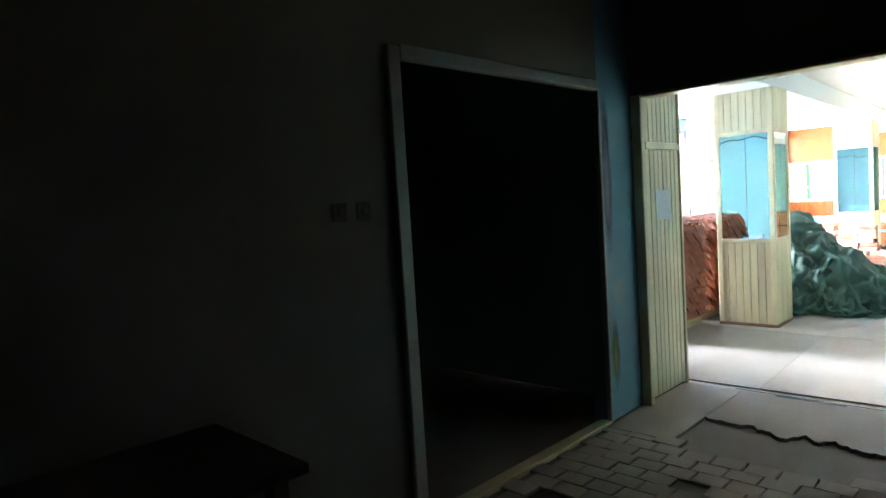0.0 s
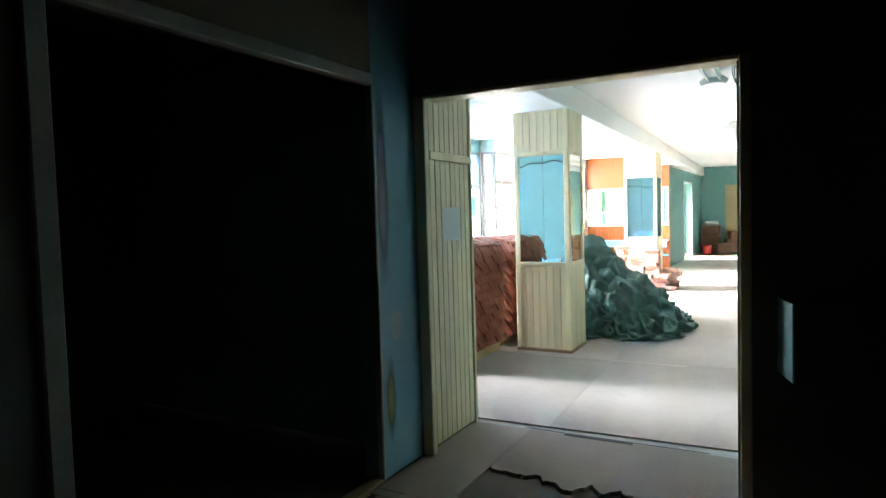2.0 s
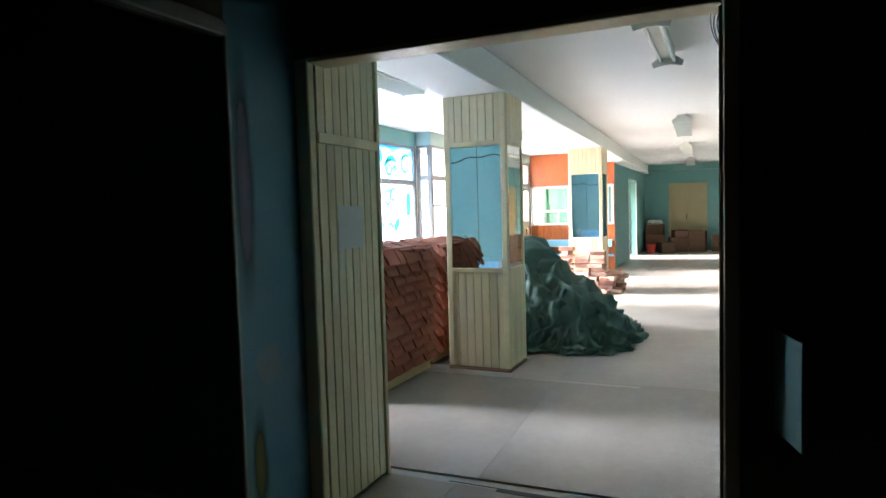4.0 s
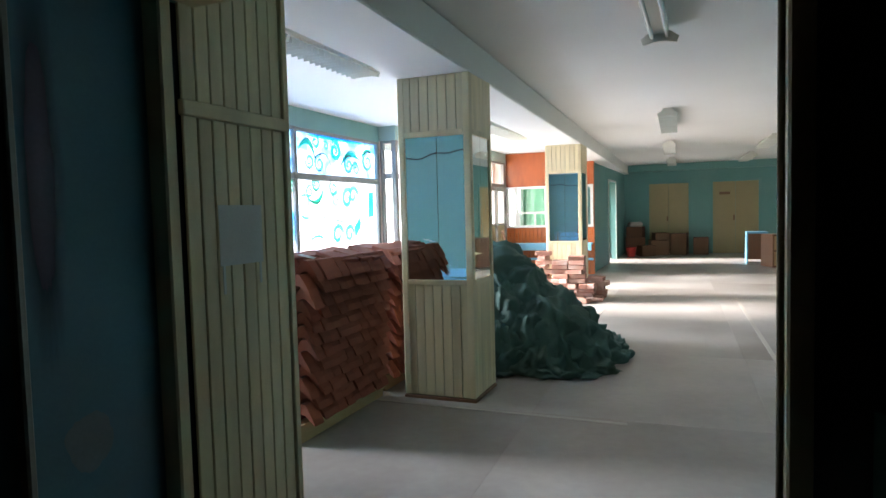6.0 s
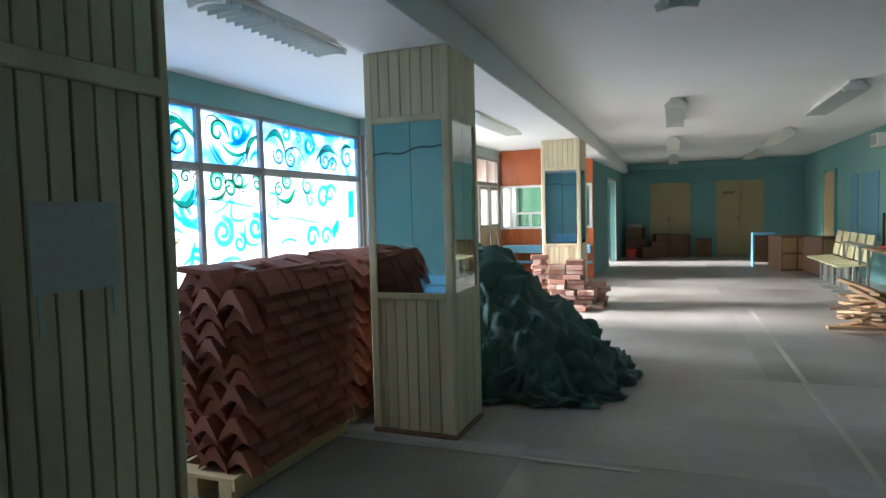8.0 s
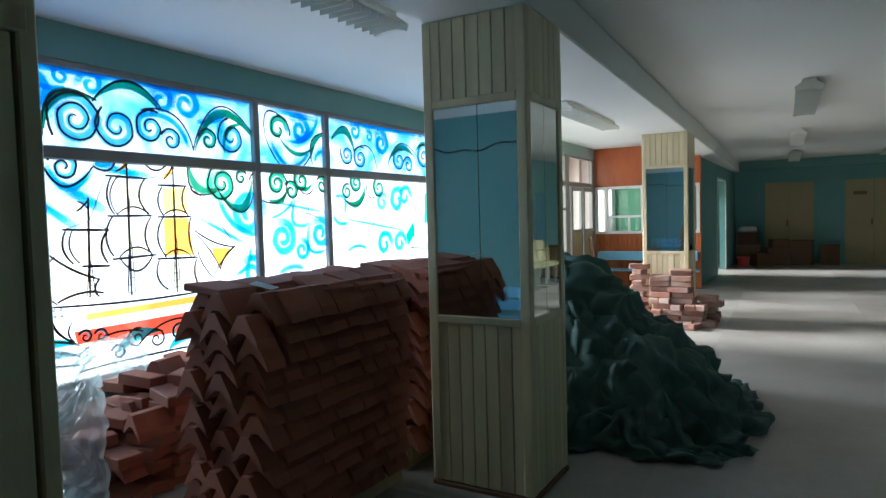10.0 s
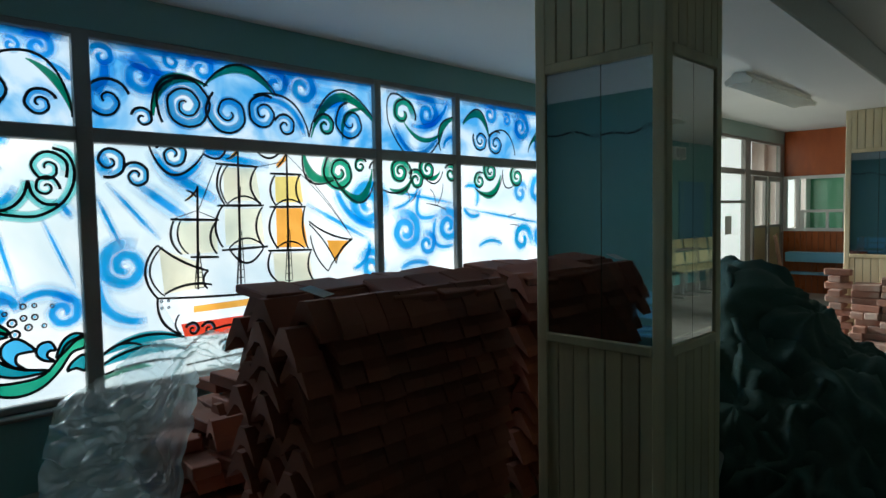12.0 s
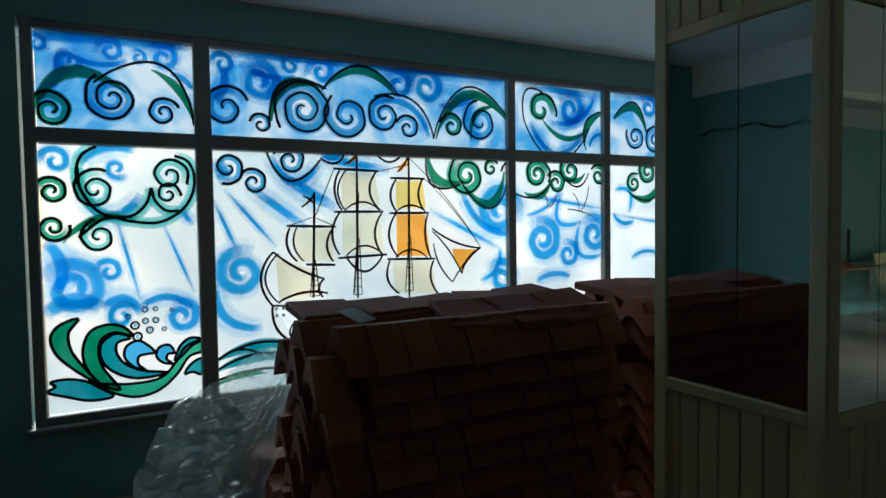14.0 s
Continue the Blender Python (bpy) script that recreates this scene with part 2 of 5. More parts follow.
M_PIER = material("blue_mural_paint", (0.12, 0.29, 0.36), 0.6, vary=0.25, scale=2.5, stain=(0.27, 0.25, 0.31), stain_amount=0.8)
M_GROOVE = material("dark_board_groove", (0.16, 0.13, 0.07), 0.8, vary=0.2)
M_BLACK = material("black_line_paint", (0.012, 0.013, 0.018), 0.6, vary=0.3, bump=0)
M_STEEL = material("worn_painted_steel", (0.36, 0.38, 0.35), 0.45, metal=0.3, vary=0.3, scale=7, stain=(0.2, 0.13, 0.07), stain_amount=0.4)
M_LAMP = material("yellowed_enamel", (0.68, 0.68, 0.62), 0.35, vary=0.12, scale=8, stain=(0.45, 0.4, 0.3), stain_amount=0.3)
M_TUBE = material("lamp_tube_glass", (0.8, 0.82, 0.8), 0.2, vary=0.05, bump=0)
M_PAPER = material("grey_paper", (0.62, 0.64, 0.62), 0.8, vary=0.1, scale=14)
M_BRICK = material("salvaged_brick", (0.36, 0.17, 0.12), 0.85, vary=0.3, scale=14, stain=(0.52, 0.46, 0.4), stain_amount=0.85, each=0.28, bump=0.5)
M_WOOD = material("rough_sawn_wood", (0.47, 0.29, 0.15), 0.75, vary=0.35, scale=6, stretch=(1, 1, 1), each=0.25, stain=(0.3, 0.17, 0.08), stain_amount=0.4)
M_BROWN = material("brown_veneer", (0.2, 0.1, 0.05), 0.5, vary=0.3, scale=5, each=0.2)
M_DOOR = material("old_cream_door", (0.4, 0.32, 0.17), 0.5, vary=0.15, scale=4, stain=(0.35, 0.28, 0.16), stain_amount=0.3)
M_SEAT = material("cream_yellow_seat", (0.66, 0.62, 0.36), 0.45, vary=0.12, scale=9, each=0.08)
M_RED = material("red_plastic", (0.6, 0.04, 0.03), 0.35, vary=0.1)
M_BOARD = material("green_room_wall", (0.1, 0.3, 0.16), 0.6, vary=0.3, scale=3)
M_PINK = material("pale_pink_wall", (0.76, 0.62, 0.57), 0.8, vary=0.12, scale=3)
M_CARTON = material("brown_cardboard", (0.16, 0.08, 0.045), 0.8, vary=0.25, each=0.25)
M_GREY = material("grey_rubble_bag", (0.5, 0.5, 0.46), 0.7, vary=0.2)
M_STONE = material("worn_lobby_tile", (0.3, 0.25, 0.2), 0.75, vary=0.35, scale=5, each=0.1, stain=(0.2, 0.16, 0.13), stain_amount=0.5, bump=0.4)
M_FADED = material("faded_blue_panel", (0.12, 0.29, 0.4), 0.6, vary=0.2, scale=3)
M_PALETEAL = material("pale_teal_paint", (0.33, 0.45, 0.41), 0.6, vary=0.15, scale=2, stain=(0.45, 0.47, 0.42), stain_amount=0.3)
M_PORCHFRAME = material("grey_brown_frame_paint", (0.24, 0.22, 0.2), 0.5, vary=0.25, scale=8, stain=(0.4, 0.37, 0.33), stain_amount=0.3)
M_VARNISH = material("streaked_varnish", (0.42, 0.1, 0.022), 0.35, vary=0.5, scale=5, stretch=(3, 3, 0.8), stain=(0.2, 0.035, 0.01), stain_amount=0.8, each=0.03)
M_BARK = material("dark_table_top", (0.05, 0.03, 0.02), 0.5, vary=0.3)


# ---- clad columns ----
def board(parent, w, h, m):
    """One grooved cladding board, w wide along x and h high, its face towards -y."""
    key = "board_%.3f_%.2f" % (w, h)
    me = bpy.data.meshes.get(key)
    if not me:
        me = mesh_of(key, boxes((-w / 2, w / 2, -0.012, 0, 0, h), bevel=0.003), M_CREAM)
    return share("board", me, parent, m)


def board_face(parent, origin, turn, width, z0, z1, count):
    """A row of upright boards on a face that starts at origin and runs along its own x."""
    pitch = width / count
    for i in range(count):
        m = pose(*origin, 0, 0, turn) @ pose((i + 0.5) * pitch, random.uniform(-0.0015, 0.0005), z0)
        board(parent, pitch - 0.004, z1 - z0, m)


def clad_column(x0, x1, y0, y1, label):
    t = thing("clad_column", label, "column", group="clad columns of the hall")
    w, d = x1 - x0, y1 - y0
    part("core", boxes((x0 + 0.014, x1 - 0.014, y0 + 0.014, y1 - 0.014, 0.0, 2.371)), M_GROOVE, t)
    part("plinth", boxes((x0 - 0.006, x1 + 0.006, y0 - 0.006, y1 + 0.006, 0, 0.022), bevel=0.003), M_BROWN, t, "scuffed red-brown plinth")
    for ox, oy, turn, width in ((x0, y0 + 0.014, 0, w), (x1 - 0.014, y0, 90, d), (x0 + 0.014, y1, -90, d), (x1, y1 - 0.014, 180, w)):
        base = pose(ox, oy, 0, 0, 0, turn)
        n = round(width / 0.076)
        board_face(t, (base @ Vector((0.03, 0, 0))), turn, width - 0.06, 0.03, 0.855, n)
        board_face(t, (base @ Vector((0.03, 0, 0))), turn, width - 0.06, 1.975, 2.37, n)
        for a, b, c, e in ((0.0, 0.05, 0.03, 2.37), (width - 0.05, width, 0.03, 2.37)):
            part("stile", boxes((a + 0.001, b - 0.001, -0.016, 0, c, e), bevel=0.003, m=base), M_CREAM, t)
        for c, e in ((0.855, 0.893), (1.935, 1.975)):
            part("rail", boxes((0.05, width - 0.05, -0.02, 0, c, e), bevel=0.004, m=base), M_CREAM, t)
        half = width / 2 + 0.02 * (1 if turn == 0 else -0.3)
        for a, b in ((0.052, half - 0.0015), (half + 0.0015, width - 0.052)):
            part("mirror_pane", boxes((a, b, -0.008, 0, 0.895, 1.933), m=base), M_MIRROR, t, "dusty tall mirror pane")
    return t


clad_column(-1.93, -1.37, 8.63, 9.11, "cream board-clad column with mirror panes beside roof tiles")
clad_column(-2.1, -1.55, 14.15, 14.68, "cream board-clad mirrored column behind a brick pile")

post = thing("boarded_pier", "cream vertical-board pier beside the lobby doorway", "column")
part("core", boxes((-1.93, -1.356, 5.935, 6.43, 0, 2.371)), M_GROOVE, post)
for z0, z1 in ((0.02, 1.708), (1.757, 2.37)):
    board_face(post, (-1.352, 5.905, 0), 90, 0.505, z0, z1, 8)
part("rail", boxes((-1.356, -1.328, 5.9, 6.43, 1.708, 1.757), bevel=0.004), M_CREAM, post)
part("stile", boxes((-1.358, -1.33, 6.412, 6.445, 0.0, 2.37), bevel=0.004), M_CREAM, post)
part("end_panel", boxes((-1.93, -1.36, 6.43, 6.442, 0, 2.37)), M_CREAM, post)
note = tagged(part("paper_notice", boxes((-1.3385, -1.3375, 6.04, 6.262, 1.225, 1.43)), M_PAPER), "faded grey paper notice taped on cream boards", "notice")
part("tape_strip", boxes((-1.3385, -1.337, 6.05, 6.062, 1.13, 1.225)), M_PAPER, note)
part("tape_strip", boxes((-1.3385, -1.337, 6.24, 6.25, 1.15, 1.225)), M_PAPER, note)

# ---- lobby doorway and lobby ----
frame1 = tagged(new("door_frame_1"), "cream wooden doorway frame between lobby and hall", "door frame", kind="structure")
part("jamb", boxes((0.3, 0.349, 5.785, 5.93, 0, 2.05), bevel=0.006), M_CREAM, frame1)
part("jamb_stop", boxes((0.288, 0.3, 5.83, 5.86, 0, 2.04), bevel=0.003), M_GROOVE, frame1)
part("jamb", boxes((-1.372, -1.302, 5.792, 5.842, 0, 2.05), bevel=0.006), M_CREAM, frame1)
# solid black filler stands in for the shade between jamb and boards
part("jamb_gap", boxes((-1.4, -1.36, 5.842, 5.93, 0, 2.05)), M_BLACK, frame1)
part("head", boxes((-1.3, 0.3, 5.79, 5.925, 2.03, 2.052), bevel=0.005), M_CREAM, frame1)
structure("wall_lobby_pier", boxes((-1.5, -1.375, 5.39, 5.8, 0, 2.75)), M_PIER, "lobby pier with blue and mauve mural paint", "wall")
frame2 = tagged(new("door_frame_2"), "worn steel frame of the dark side doorway", "door frame", kind="structure")
part("jamb", boxes((-1.4, -1.35, 3.7, 3.77, 0, 2.1), bevel=0.006), M_STEEL, frame2)
part("jamb", boxes((-1.4, -1.362, 5.376, 5.4, 0, 2.1), bevel=0.006), M_STEEL, frame2)
part("head", boxes((-1.4, -1.35, 3.77, 5.376, 2.05, 2.11), bevel=0.006), M_STEEL, frame2)
part("threshold", boxes((-1.44, -1.36, 3.79, 5.376, -0.02, 0.012), bevel=0.004), M_DOOR, frame2)

box1 = thing("wall_cabinet", "small wall cabinet coloured as in shade, its pale green door open", "cabinet")
# the body takes the shade colour so it sinks into the wall
part("body", boxes((0.515, 0.8, 5.74, 5.792, 0.66, 0.985), bevel=0.004), M_SHADED, box1)
part("cabinet_door", boxes((-0.004, 0.004, -0.21, 0, 0.66, 0.985), bevel=0.002, m=pose(0.452, 5.79, 0, 0, 0, 16)), M_TEAL, box1, "pale green open door")
table = thing("lobby_table", "dark brown wooden table against the lobby wall", "table")
part("tabletop", boxes((-1.35, -0.8, 1.2, 2.83, 0.72, 0.75), bevel=0.004), M_BARK, table)
for x in (-1.3, -0.86):
    for y in (1.26, 2.76):
        part("leg", boxes((x - 0.025, x + 0.025, y - 0.025, y + 0.025, -0.02, 0.72), bevel=0.004), M_BARK, table)
for y in (3.41, 3.53):
    s = thing("light_switch", "small dark switch on the mural wall", "switch", group="lobby switches")
    part("plate", boxes((-1.375, -1.366, y - 0.035, y + 0.035, 1.38, 1.45), bevel=0.003), M_BARK, s)
    part("rocker", boxes((-1.366, -1.36, y - 0.012, y + 0.012, 1.4, 1.43), bevel=0.002), M_BARK, s)


# ---- painting on flat surfaces ----
def fade(name, colour, body=0.85, soft=False):
    m = paint_on_glass(name, colour, body)
    if soft:
        nt = m.node_tree
        at, tr, mx = nt.nodes.new("ShaderNodeAttribute"), nt.nodes.new("ShaderNodeBsdfTransparent"), nt.nodes.new("ShaderNodeMixShader")
        at.attribute_name = "soft"
        out = nt.nodes["Material Output"]
        last = out.inputs[0].links[0].from_socket
        nt.links.new(at.outputs["Fac"], mx.inputs[0]); nt.links.new(tr.outputs[0], mx.inputs[1]); nt.links.new(last, mx.inputs[2])
        nt.links.new(mx.outputs[0], out.inputs[0])
    return m


INK = {"B": fade("blue_brush", (0.006, 0.3, 0.6), 0.96, True), "C": fade("cyan_brush", (0.008, 0.32, 0.6), 0.95, True),
       "G": fade("green_glass_paint", (0.003, 0.17, 0.085), 0.96, True), "T": fade("teal_glass_paint", (0.006, 0.2, 0.24), 0.95, True),
       "b": fade("sky_wash", (0.05, 0.34, 0.58), 0.9, True), "g": fade("green_wash", (0.02, 0.28, 0.16), 0.92, True), "t": fade("mint_wash", (0.15, 0.55, 0.5), 0.85, True),
       "h": fade("thin_blue_haze", (0.2, 0.5, 0.75), 0.9, True), "K": M_BLACK, "cream": fade("cream_sail", (0.72, 0.66, 0.5), 0.7), "yellow": fade("yellow_sail", (0.75, 0.55, 0.16), 0.8), "orange": fade("orange_sail", (0.75, 0.32, 0.04), 0.85),
       "white": fade("white_hull", (0.85, 0.85, 0.85), 0.9), "red": fade("red_hull", (0.62, 0.05, 0.02), 0.9), "green": fade("palm_green", (0.0, 0.33, 0.2), 0.9)}
LAYER = {"h": -0.5, "B": 0, "C": 0, "b": 1, "g": 1, "t": 1, "G": 2, "T": 2, "K": 4}


def ribbon(kind, pts, widths, x, parent, mat=None):
    """A brush stroke on the plane x along pts (y, z): full in its middle and thin at the edges and ends."""
    bm = bmesh.new()
    lay = bm.verts.layers.float.new("soft")
    rows = []
    n = len(pts)
    prof = ((-1, 0.0), (-0.62, 0.88), (0, 1.0), (0.62, 0.88), (1, 0.0)) if kind in "BCbth" else ((-1, 0.55), (-0.7, 1.0), (0.7, 1.0), (1, 0.55))
    for i, (y, z) in enumerate(pts):
        a, b = Vector(pts[max(0, i - 1)]), Vector(pts[min(n - 1, i + 1)])
        d = (b - a).normalized() if (b - a).length > 1e-6 else Vector((1, 0))
        end = min(1.0, i / (0.12 * n) + 0.2, (n - 1 - i) / (0.12 * n) + 0.2)
        row = []
        for s, f in prof:
            v = bm.verts.new((x, y - d.y * s * widths[i] / 2, z + d.x * s * widths[i] / 2))
            v[lay] = f * end * (0.5 if kind == "h" else 1) if kind in "BCbgth" else f
            row.append(v)
        rows.append(row)
    for r, q in zip(rows, rows[1:]):
        for k in range(len(prof) - 1):
            bm.faces.new((r[k], q[k], q[k + 1], r[k + 1]))
    ob = part("painted_line" if kind == "K" else "painted_stroke", bm, mat or INK[kind], parent)
    ob.visible_shadow = False
    return ob


tick = [0]


def depth(kind):
    """Each coat lies a hair in front of the one before it."""
    tick[0] += 1
    return -4.1385 + LAYER.get(kind, 3) * 0.002 + (tick[0] % 40) * 0.00004


def spiral(y, z, r, turns, start, sense, scale=1.0):
    n = int(22 * turns) + 6
    out = []
    for i in range(n):
        u = i / (n - 1)
        rad = r * scale * (1 - u) ** 0.85 * 0.92 + 0.08 * r
        a = radians(start) + sense * math.tau * turns * u
        out.append((y + rad * math.cos(a) * (1 - 0.04 * math.sin(5 * a + r * 90)), z + rad * math.sin(a)))
    return out


def swirl(kind, y, z, r, turns, start, sense):
    pts = spiral(y, z, r, turns, start, sense)
    n = len(pts)
    if kind[0] == "K":
        if len(kind) > 1:
            ribbon(kind[1], spiral(y, z, r, turns, start, sense, 0.86), [r * 0.55 * (1 - 0.6 * i / n) for i in range(n)], depth(kind[1]), win)
        ribbon("K", pts, [0.017 * (1 - 0.35 * i / n) for i in range(n)], depth("K"), win)
    else:
        ribbon("h", pts, [min(0.2, r * 1.3) * (1 - 0.4 * i / n) for i in range(n)], depth("h"), win)
        ribbon(kind, pts, [min(0.105, r * 0.66) * (1 - 0.4 * i / n) for i in range(n)], depth(kind), win)


def stroke(kind, y0, z0, y1, z1, bulge, width):
    a, b = Vector((y0, z0)), Vector((y1, z1))
    width *= 1.25 if kind in "KBC" else 1.45
    d = b - a
    nrm = Vector((-d.y, d.x)).normalized()
    n = 4 if bulge == 0 else 18
    pts, ws = [], []
    for i in range(n):
        u = i / (n - 1)
        hump = math.sin(math.pi * u) ** 0.8 if 0 < u < 1 else 0.0
        pts.append(tuple(a + d * u + nrm * bulge * hump))
        ws.append(width * ((0.15 + 0.85 * math.sin(math.pi * u)) if kind in "GT" else (0.75 + 0.25 * math.sin(math.pi * u))))
    if kind in "BC" and width < 0.1:
        ribbon("h", pts, [w * 2.6 for w in ws], depth("h"), win)
    ribbon(kind, pts, ws, depth(kind), win)


def drop(y, z, r):
    pts = [(y + r * math.cos(i * math.tau / 14), z + r * math.sin(i * math.tau / 14)) for i in range(15)]
    ribbon("K", pts, [max(0.006, r * 0.6)] * 15, depth("K"), win)
    ribbon("b", [(y - r * 0.6, z), (y, z), (y + r * 0.6, z)], [r * 1.3] * 3, depth("b"), win)


def eased(pts, closed):
    """Points of a smooth curve through the given ones."""
    n, out = len(pts), []
    for i in range(n if closed else n - 1):
        p = [Vector(pts[(i + k) % n] if closed else pts[min(n - 1, max(0, i + k))]) for k in (-1, 0, 1, 2)]
        for s in range(5):
            u = s / 5
            q = 0.5 * (2 * p[1] + (p[2] - p[0]) * u + (2 * p[0] - 5 * p[1] + 4 * p[2] - p[3]) * u * u + (3 * p[1] - p[0] - 3 * p[2] + p[3]) * u ** 3)
            out.append((q.x, q.y))
    return out + [out[0] if closed else tuple(pts[-1])]


def line(kind, *yz):
    pts = eased([(yz[i], yz[i + 1]) for i in range(0, len(yz), 2)], False)
    ribbon("t", pts, [0.07] * len(pts), depth("t"), win)
    ribbon(kind, pts, [0.016] * len(pts), depth(kind), win)


def shape(kind, *yz):
    """A painted field with a black contour."""
    pts = eased([(yz[i], yz[i + 1]) for i in range(0, len(yz), 2)], True)
    bm = bmesh.new()
    lay = bm.verts.layers.float.new("soft")
    x = depth(kind)
    vs = [bm.verts.new((x, y, z)) for y, z in pts[:-1]]
    for v in vs:
        v[lay] = 1.0
    bm.faces.new(vs)
    ob = part("painted_field", bm, INK[kind], win)
    ob.visible_shadow = False
    ribbon("K", pts, [0.015] * len(pts), depth("K"), win)


def patch(kind, *yz):
    bm = bmesh.new()
    x = depth("g")
    bm.faces.new([bm.verts.new((x, yz[i], yz[i + 1])) for i in range(0, len(yz), 2)])
    ob = part("painted_sail" if kind in ("cream", "yellow", "orange") else "painted_patch", bm, INK[kind], win)
    ob.visible_shadow = False


# ---- the painted window ----
win = tagged(new("window_1"), "long window painted with a sailing ship, clouds and waves", "window", kind="structure")
M_PANE = paint_on_glass("white_washed_glass", (0.68, 0.75, 0.81), 0.47, (0.87, 0.88, 0.9), 1.1)
M_PANE_TOP = paint_on_glass("blue_washed_glass", (0.2, 0.47, 0.7), 0.6, (0.64, 0.7, 0.77), 3.2)
YS = (6.76, 7.555, 9.565, 10.43, 12.41)
for a, b in zip(YS, YS[1:]):
    for z0, z1 in ((0.452, 1.803), (1.884, 2.358)):
        part("pane", boxes((-4.145, -4.141, a + 0.03, b - 0.03, z0, z1)), M_PANE_TOP if z0 > 1 else M_PANE, win)
for y, w in zip(YS, (0.05, 0.085, 0.06, 0.06, 0.06)):
    part("mullion", boxes((-4.17, -4.095, y - w / 2, y + w / 2, 0.41, 2.4), bevel=0.006), M_FRAME, win)
for a, b in zip(YS, YS[1:]):
    for z0, z1 in ((1.805, 1.882), (2.36, 2.4), (0.41, 0.45)):
        part("rail", boxes((-4.165, -4.1, a + 0.025, b - 0.025, z0, z1), bevel=0.006), M_FRAME, win)
part("sill", boxes((-4.1, -4.04, 6.7, 12.44, 0.385, 0.41), bevel=0.006), M_FRAME, win)

def blob(name, y, z, ry, rz, mat, step, feather=True):
    """A patch of old wall paint with an uneven outline."""
    bm = bmesh.new()
    pts = []
    for i in range(40):
        a = i * math.tau / 40
        k = 1 + 0.25 * noise.noise(Vector((math.cos(a) * 1.5, math.sin(a) * 1.5, y * 9))) + 0.08 * noise.noise(Vector((math.cos(a) * 6, math.sin(a) * 6, z)))
        pts.append((ry * k * math.cos(a), rz * k * math.sin(a)))
    lay = bm.verts.layers.float.new("soft")
    rings = []
    for s, f in ((1.3, 0.0), (0.95, 0.3), (0.6, 0.75), (0.05, 1.0)):
        rings.append([bm.verts.new((-1.3742 + step * 0.0005, y + u * s, z + w * s)) for u, w in pts])
        for v in rings[-1]:
            v[lay] = f if feather else 1.0
    for r, q in zip(rings, rings[1:]):
        for i in range(40):
            bm.faces.new((r[i], r[(i + 1) % 40], q[(i + 1) % 40], q[i]))
    bm.faces.new(rings[-1])
    nt = mat.node_tree
    at, tr, mx = nt.nodes.new("ShaderNodeAttribute"), nt.nodes.new("ShaderNodeBsdfTransparent"), nt.nodes.new("ShaderNodeMixShader")
    at.attribute_name = "soft"
    out = nt.nodes["Material Output"]
    last = out.inputs[0].links[0].from_socket
    nt.links.new(at.outputs["Fac"], mx.inputs[0]); nt.links.new(tr.outputs[0], mx.inputs[1]); nt.links.new(last, mx.inputs[2])
    nt.links.new(mx.outputs[0], out.inputs[0])
    part(name, bm, mat, mural).visible_shadow = False


mural = tagged(new("wall_mural"), "faded painted shapes on the lobby wall", "mural", kind="structure")
blob("painted_disc", 5.555, 0.8, 0.055, 0.06, material("pale_mural", (0.24, 0.3, 0.31), 0.7, vary=0.3), 3, False)
blob("painted_patch", 5.48, 0.4, 0.045, 0.2, material("ochre_mural", (0.2, 0.19, 0.06), 0.7, vary=0.4), 2)
blob("painted_patch", 5.46, 1.5, 0.05, 0.45, material("mauve_mural", (0.22, 0.2, 0.27), 0.7, vary=0.4), 1)
# left top
stroke("B", 6.76, 2.33, 7.51, 2.35, 0.01, 0.07)
stroke("G", 6.77, 1.94, 7.19, 2.08, 0.16, 0.05)
swirl("Kg", 6.85, 1.97, 0.103, 1.7, 180, -1)
swirl("Kb", 7.12, 2.05, 0.128, 2.1, 120, 1)
stroke("K", 7.04, 2.12, 7.51, 1.93, 0.23, 0.012)
stroke("G", 7.31, 2.21, 7.51, 1.94, 0.05, 0.035)
swirl("Kb", 7.36, 1.99, 0.083, 1.6, 20, 1)
swirl("B", 6.80, 2.29, 0.051, 1.3, 200, -1)
swirl("B", 6.92, 2.22, 0.062, 1.3, 30, -1)
swirl("B", 7.12, 2.29, 0.063, 1.5, 200, -1)
swirl("B", 7.25, 2.27, 0.042, 1.3, 150, -1)
swirl("B", 7.37, 2.28, 0.074, 1.5, 160, -1)
stroke("B", 6.78, 2.02, 6.90, 2.28, -0.04, 0.05)
stroke("B", 6.90, 2.28, 7.20, 2.25, -0.05, 0.03)
stroke("B", 7.40, 2.20, 7.51, 2.12, 0.02, 0.03)
# left bottom
swirl("B", 6.86, 1.72, 0.073, 1.3, 200, -1)
swirl("Kg", 6.84, 1.57, 0.080, 1.7, 200, -1)
swirl("Kt", 7.03, 1.58, 0.108, 1.8, 60, 1)
stroke("C", 6.96, 1.71, 7.22, 1.78, 0.05, 0.05)
stroke("C", 6.96, 1.57, 7.24, 1.56, -0.12, 0.05)
swirl("Kt", 7.38, 1.66, 0.099, 1.6, 330, 1)
swirl("Kt", 7.37, 1.56, 0.064, 1.4, 350, 1)
swirl("C", 7.13, 1.69, 0.055, 1.2, 330, -1)
swirl("Kg", 6.84, 1.39, 0.076, 1.6, 10, -1)
swirl("Kt", 7.04, 1.34, 0.090, 1.5, 100, 1)
stroke("G", 6.88, 1.31, 7.20, 1.43, 0.06, 0.03)
swirl("B", 6.92, 1.08, 0.138, 1.7, 160, -1)
swirl("B", 7.08, 1.16, 0.064, 1.3, 180, -1)
stroke("B", 6.79, 0.95, 7.04, 0.97, 0.06, 0.08)
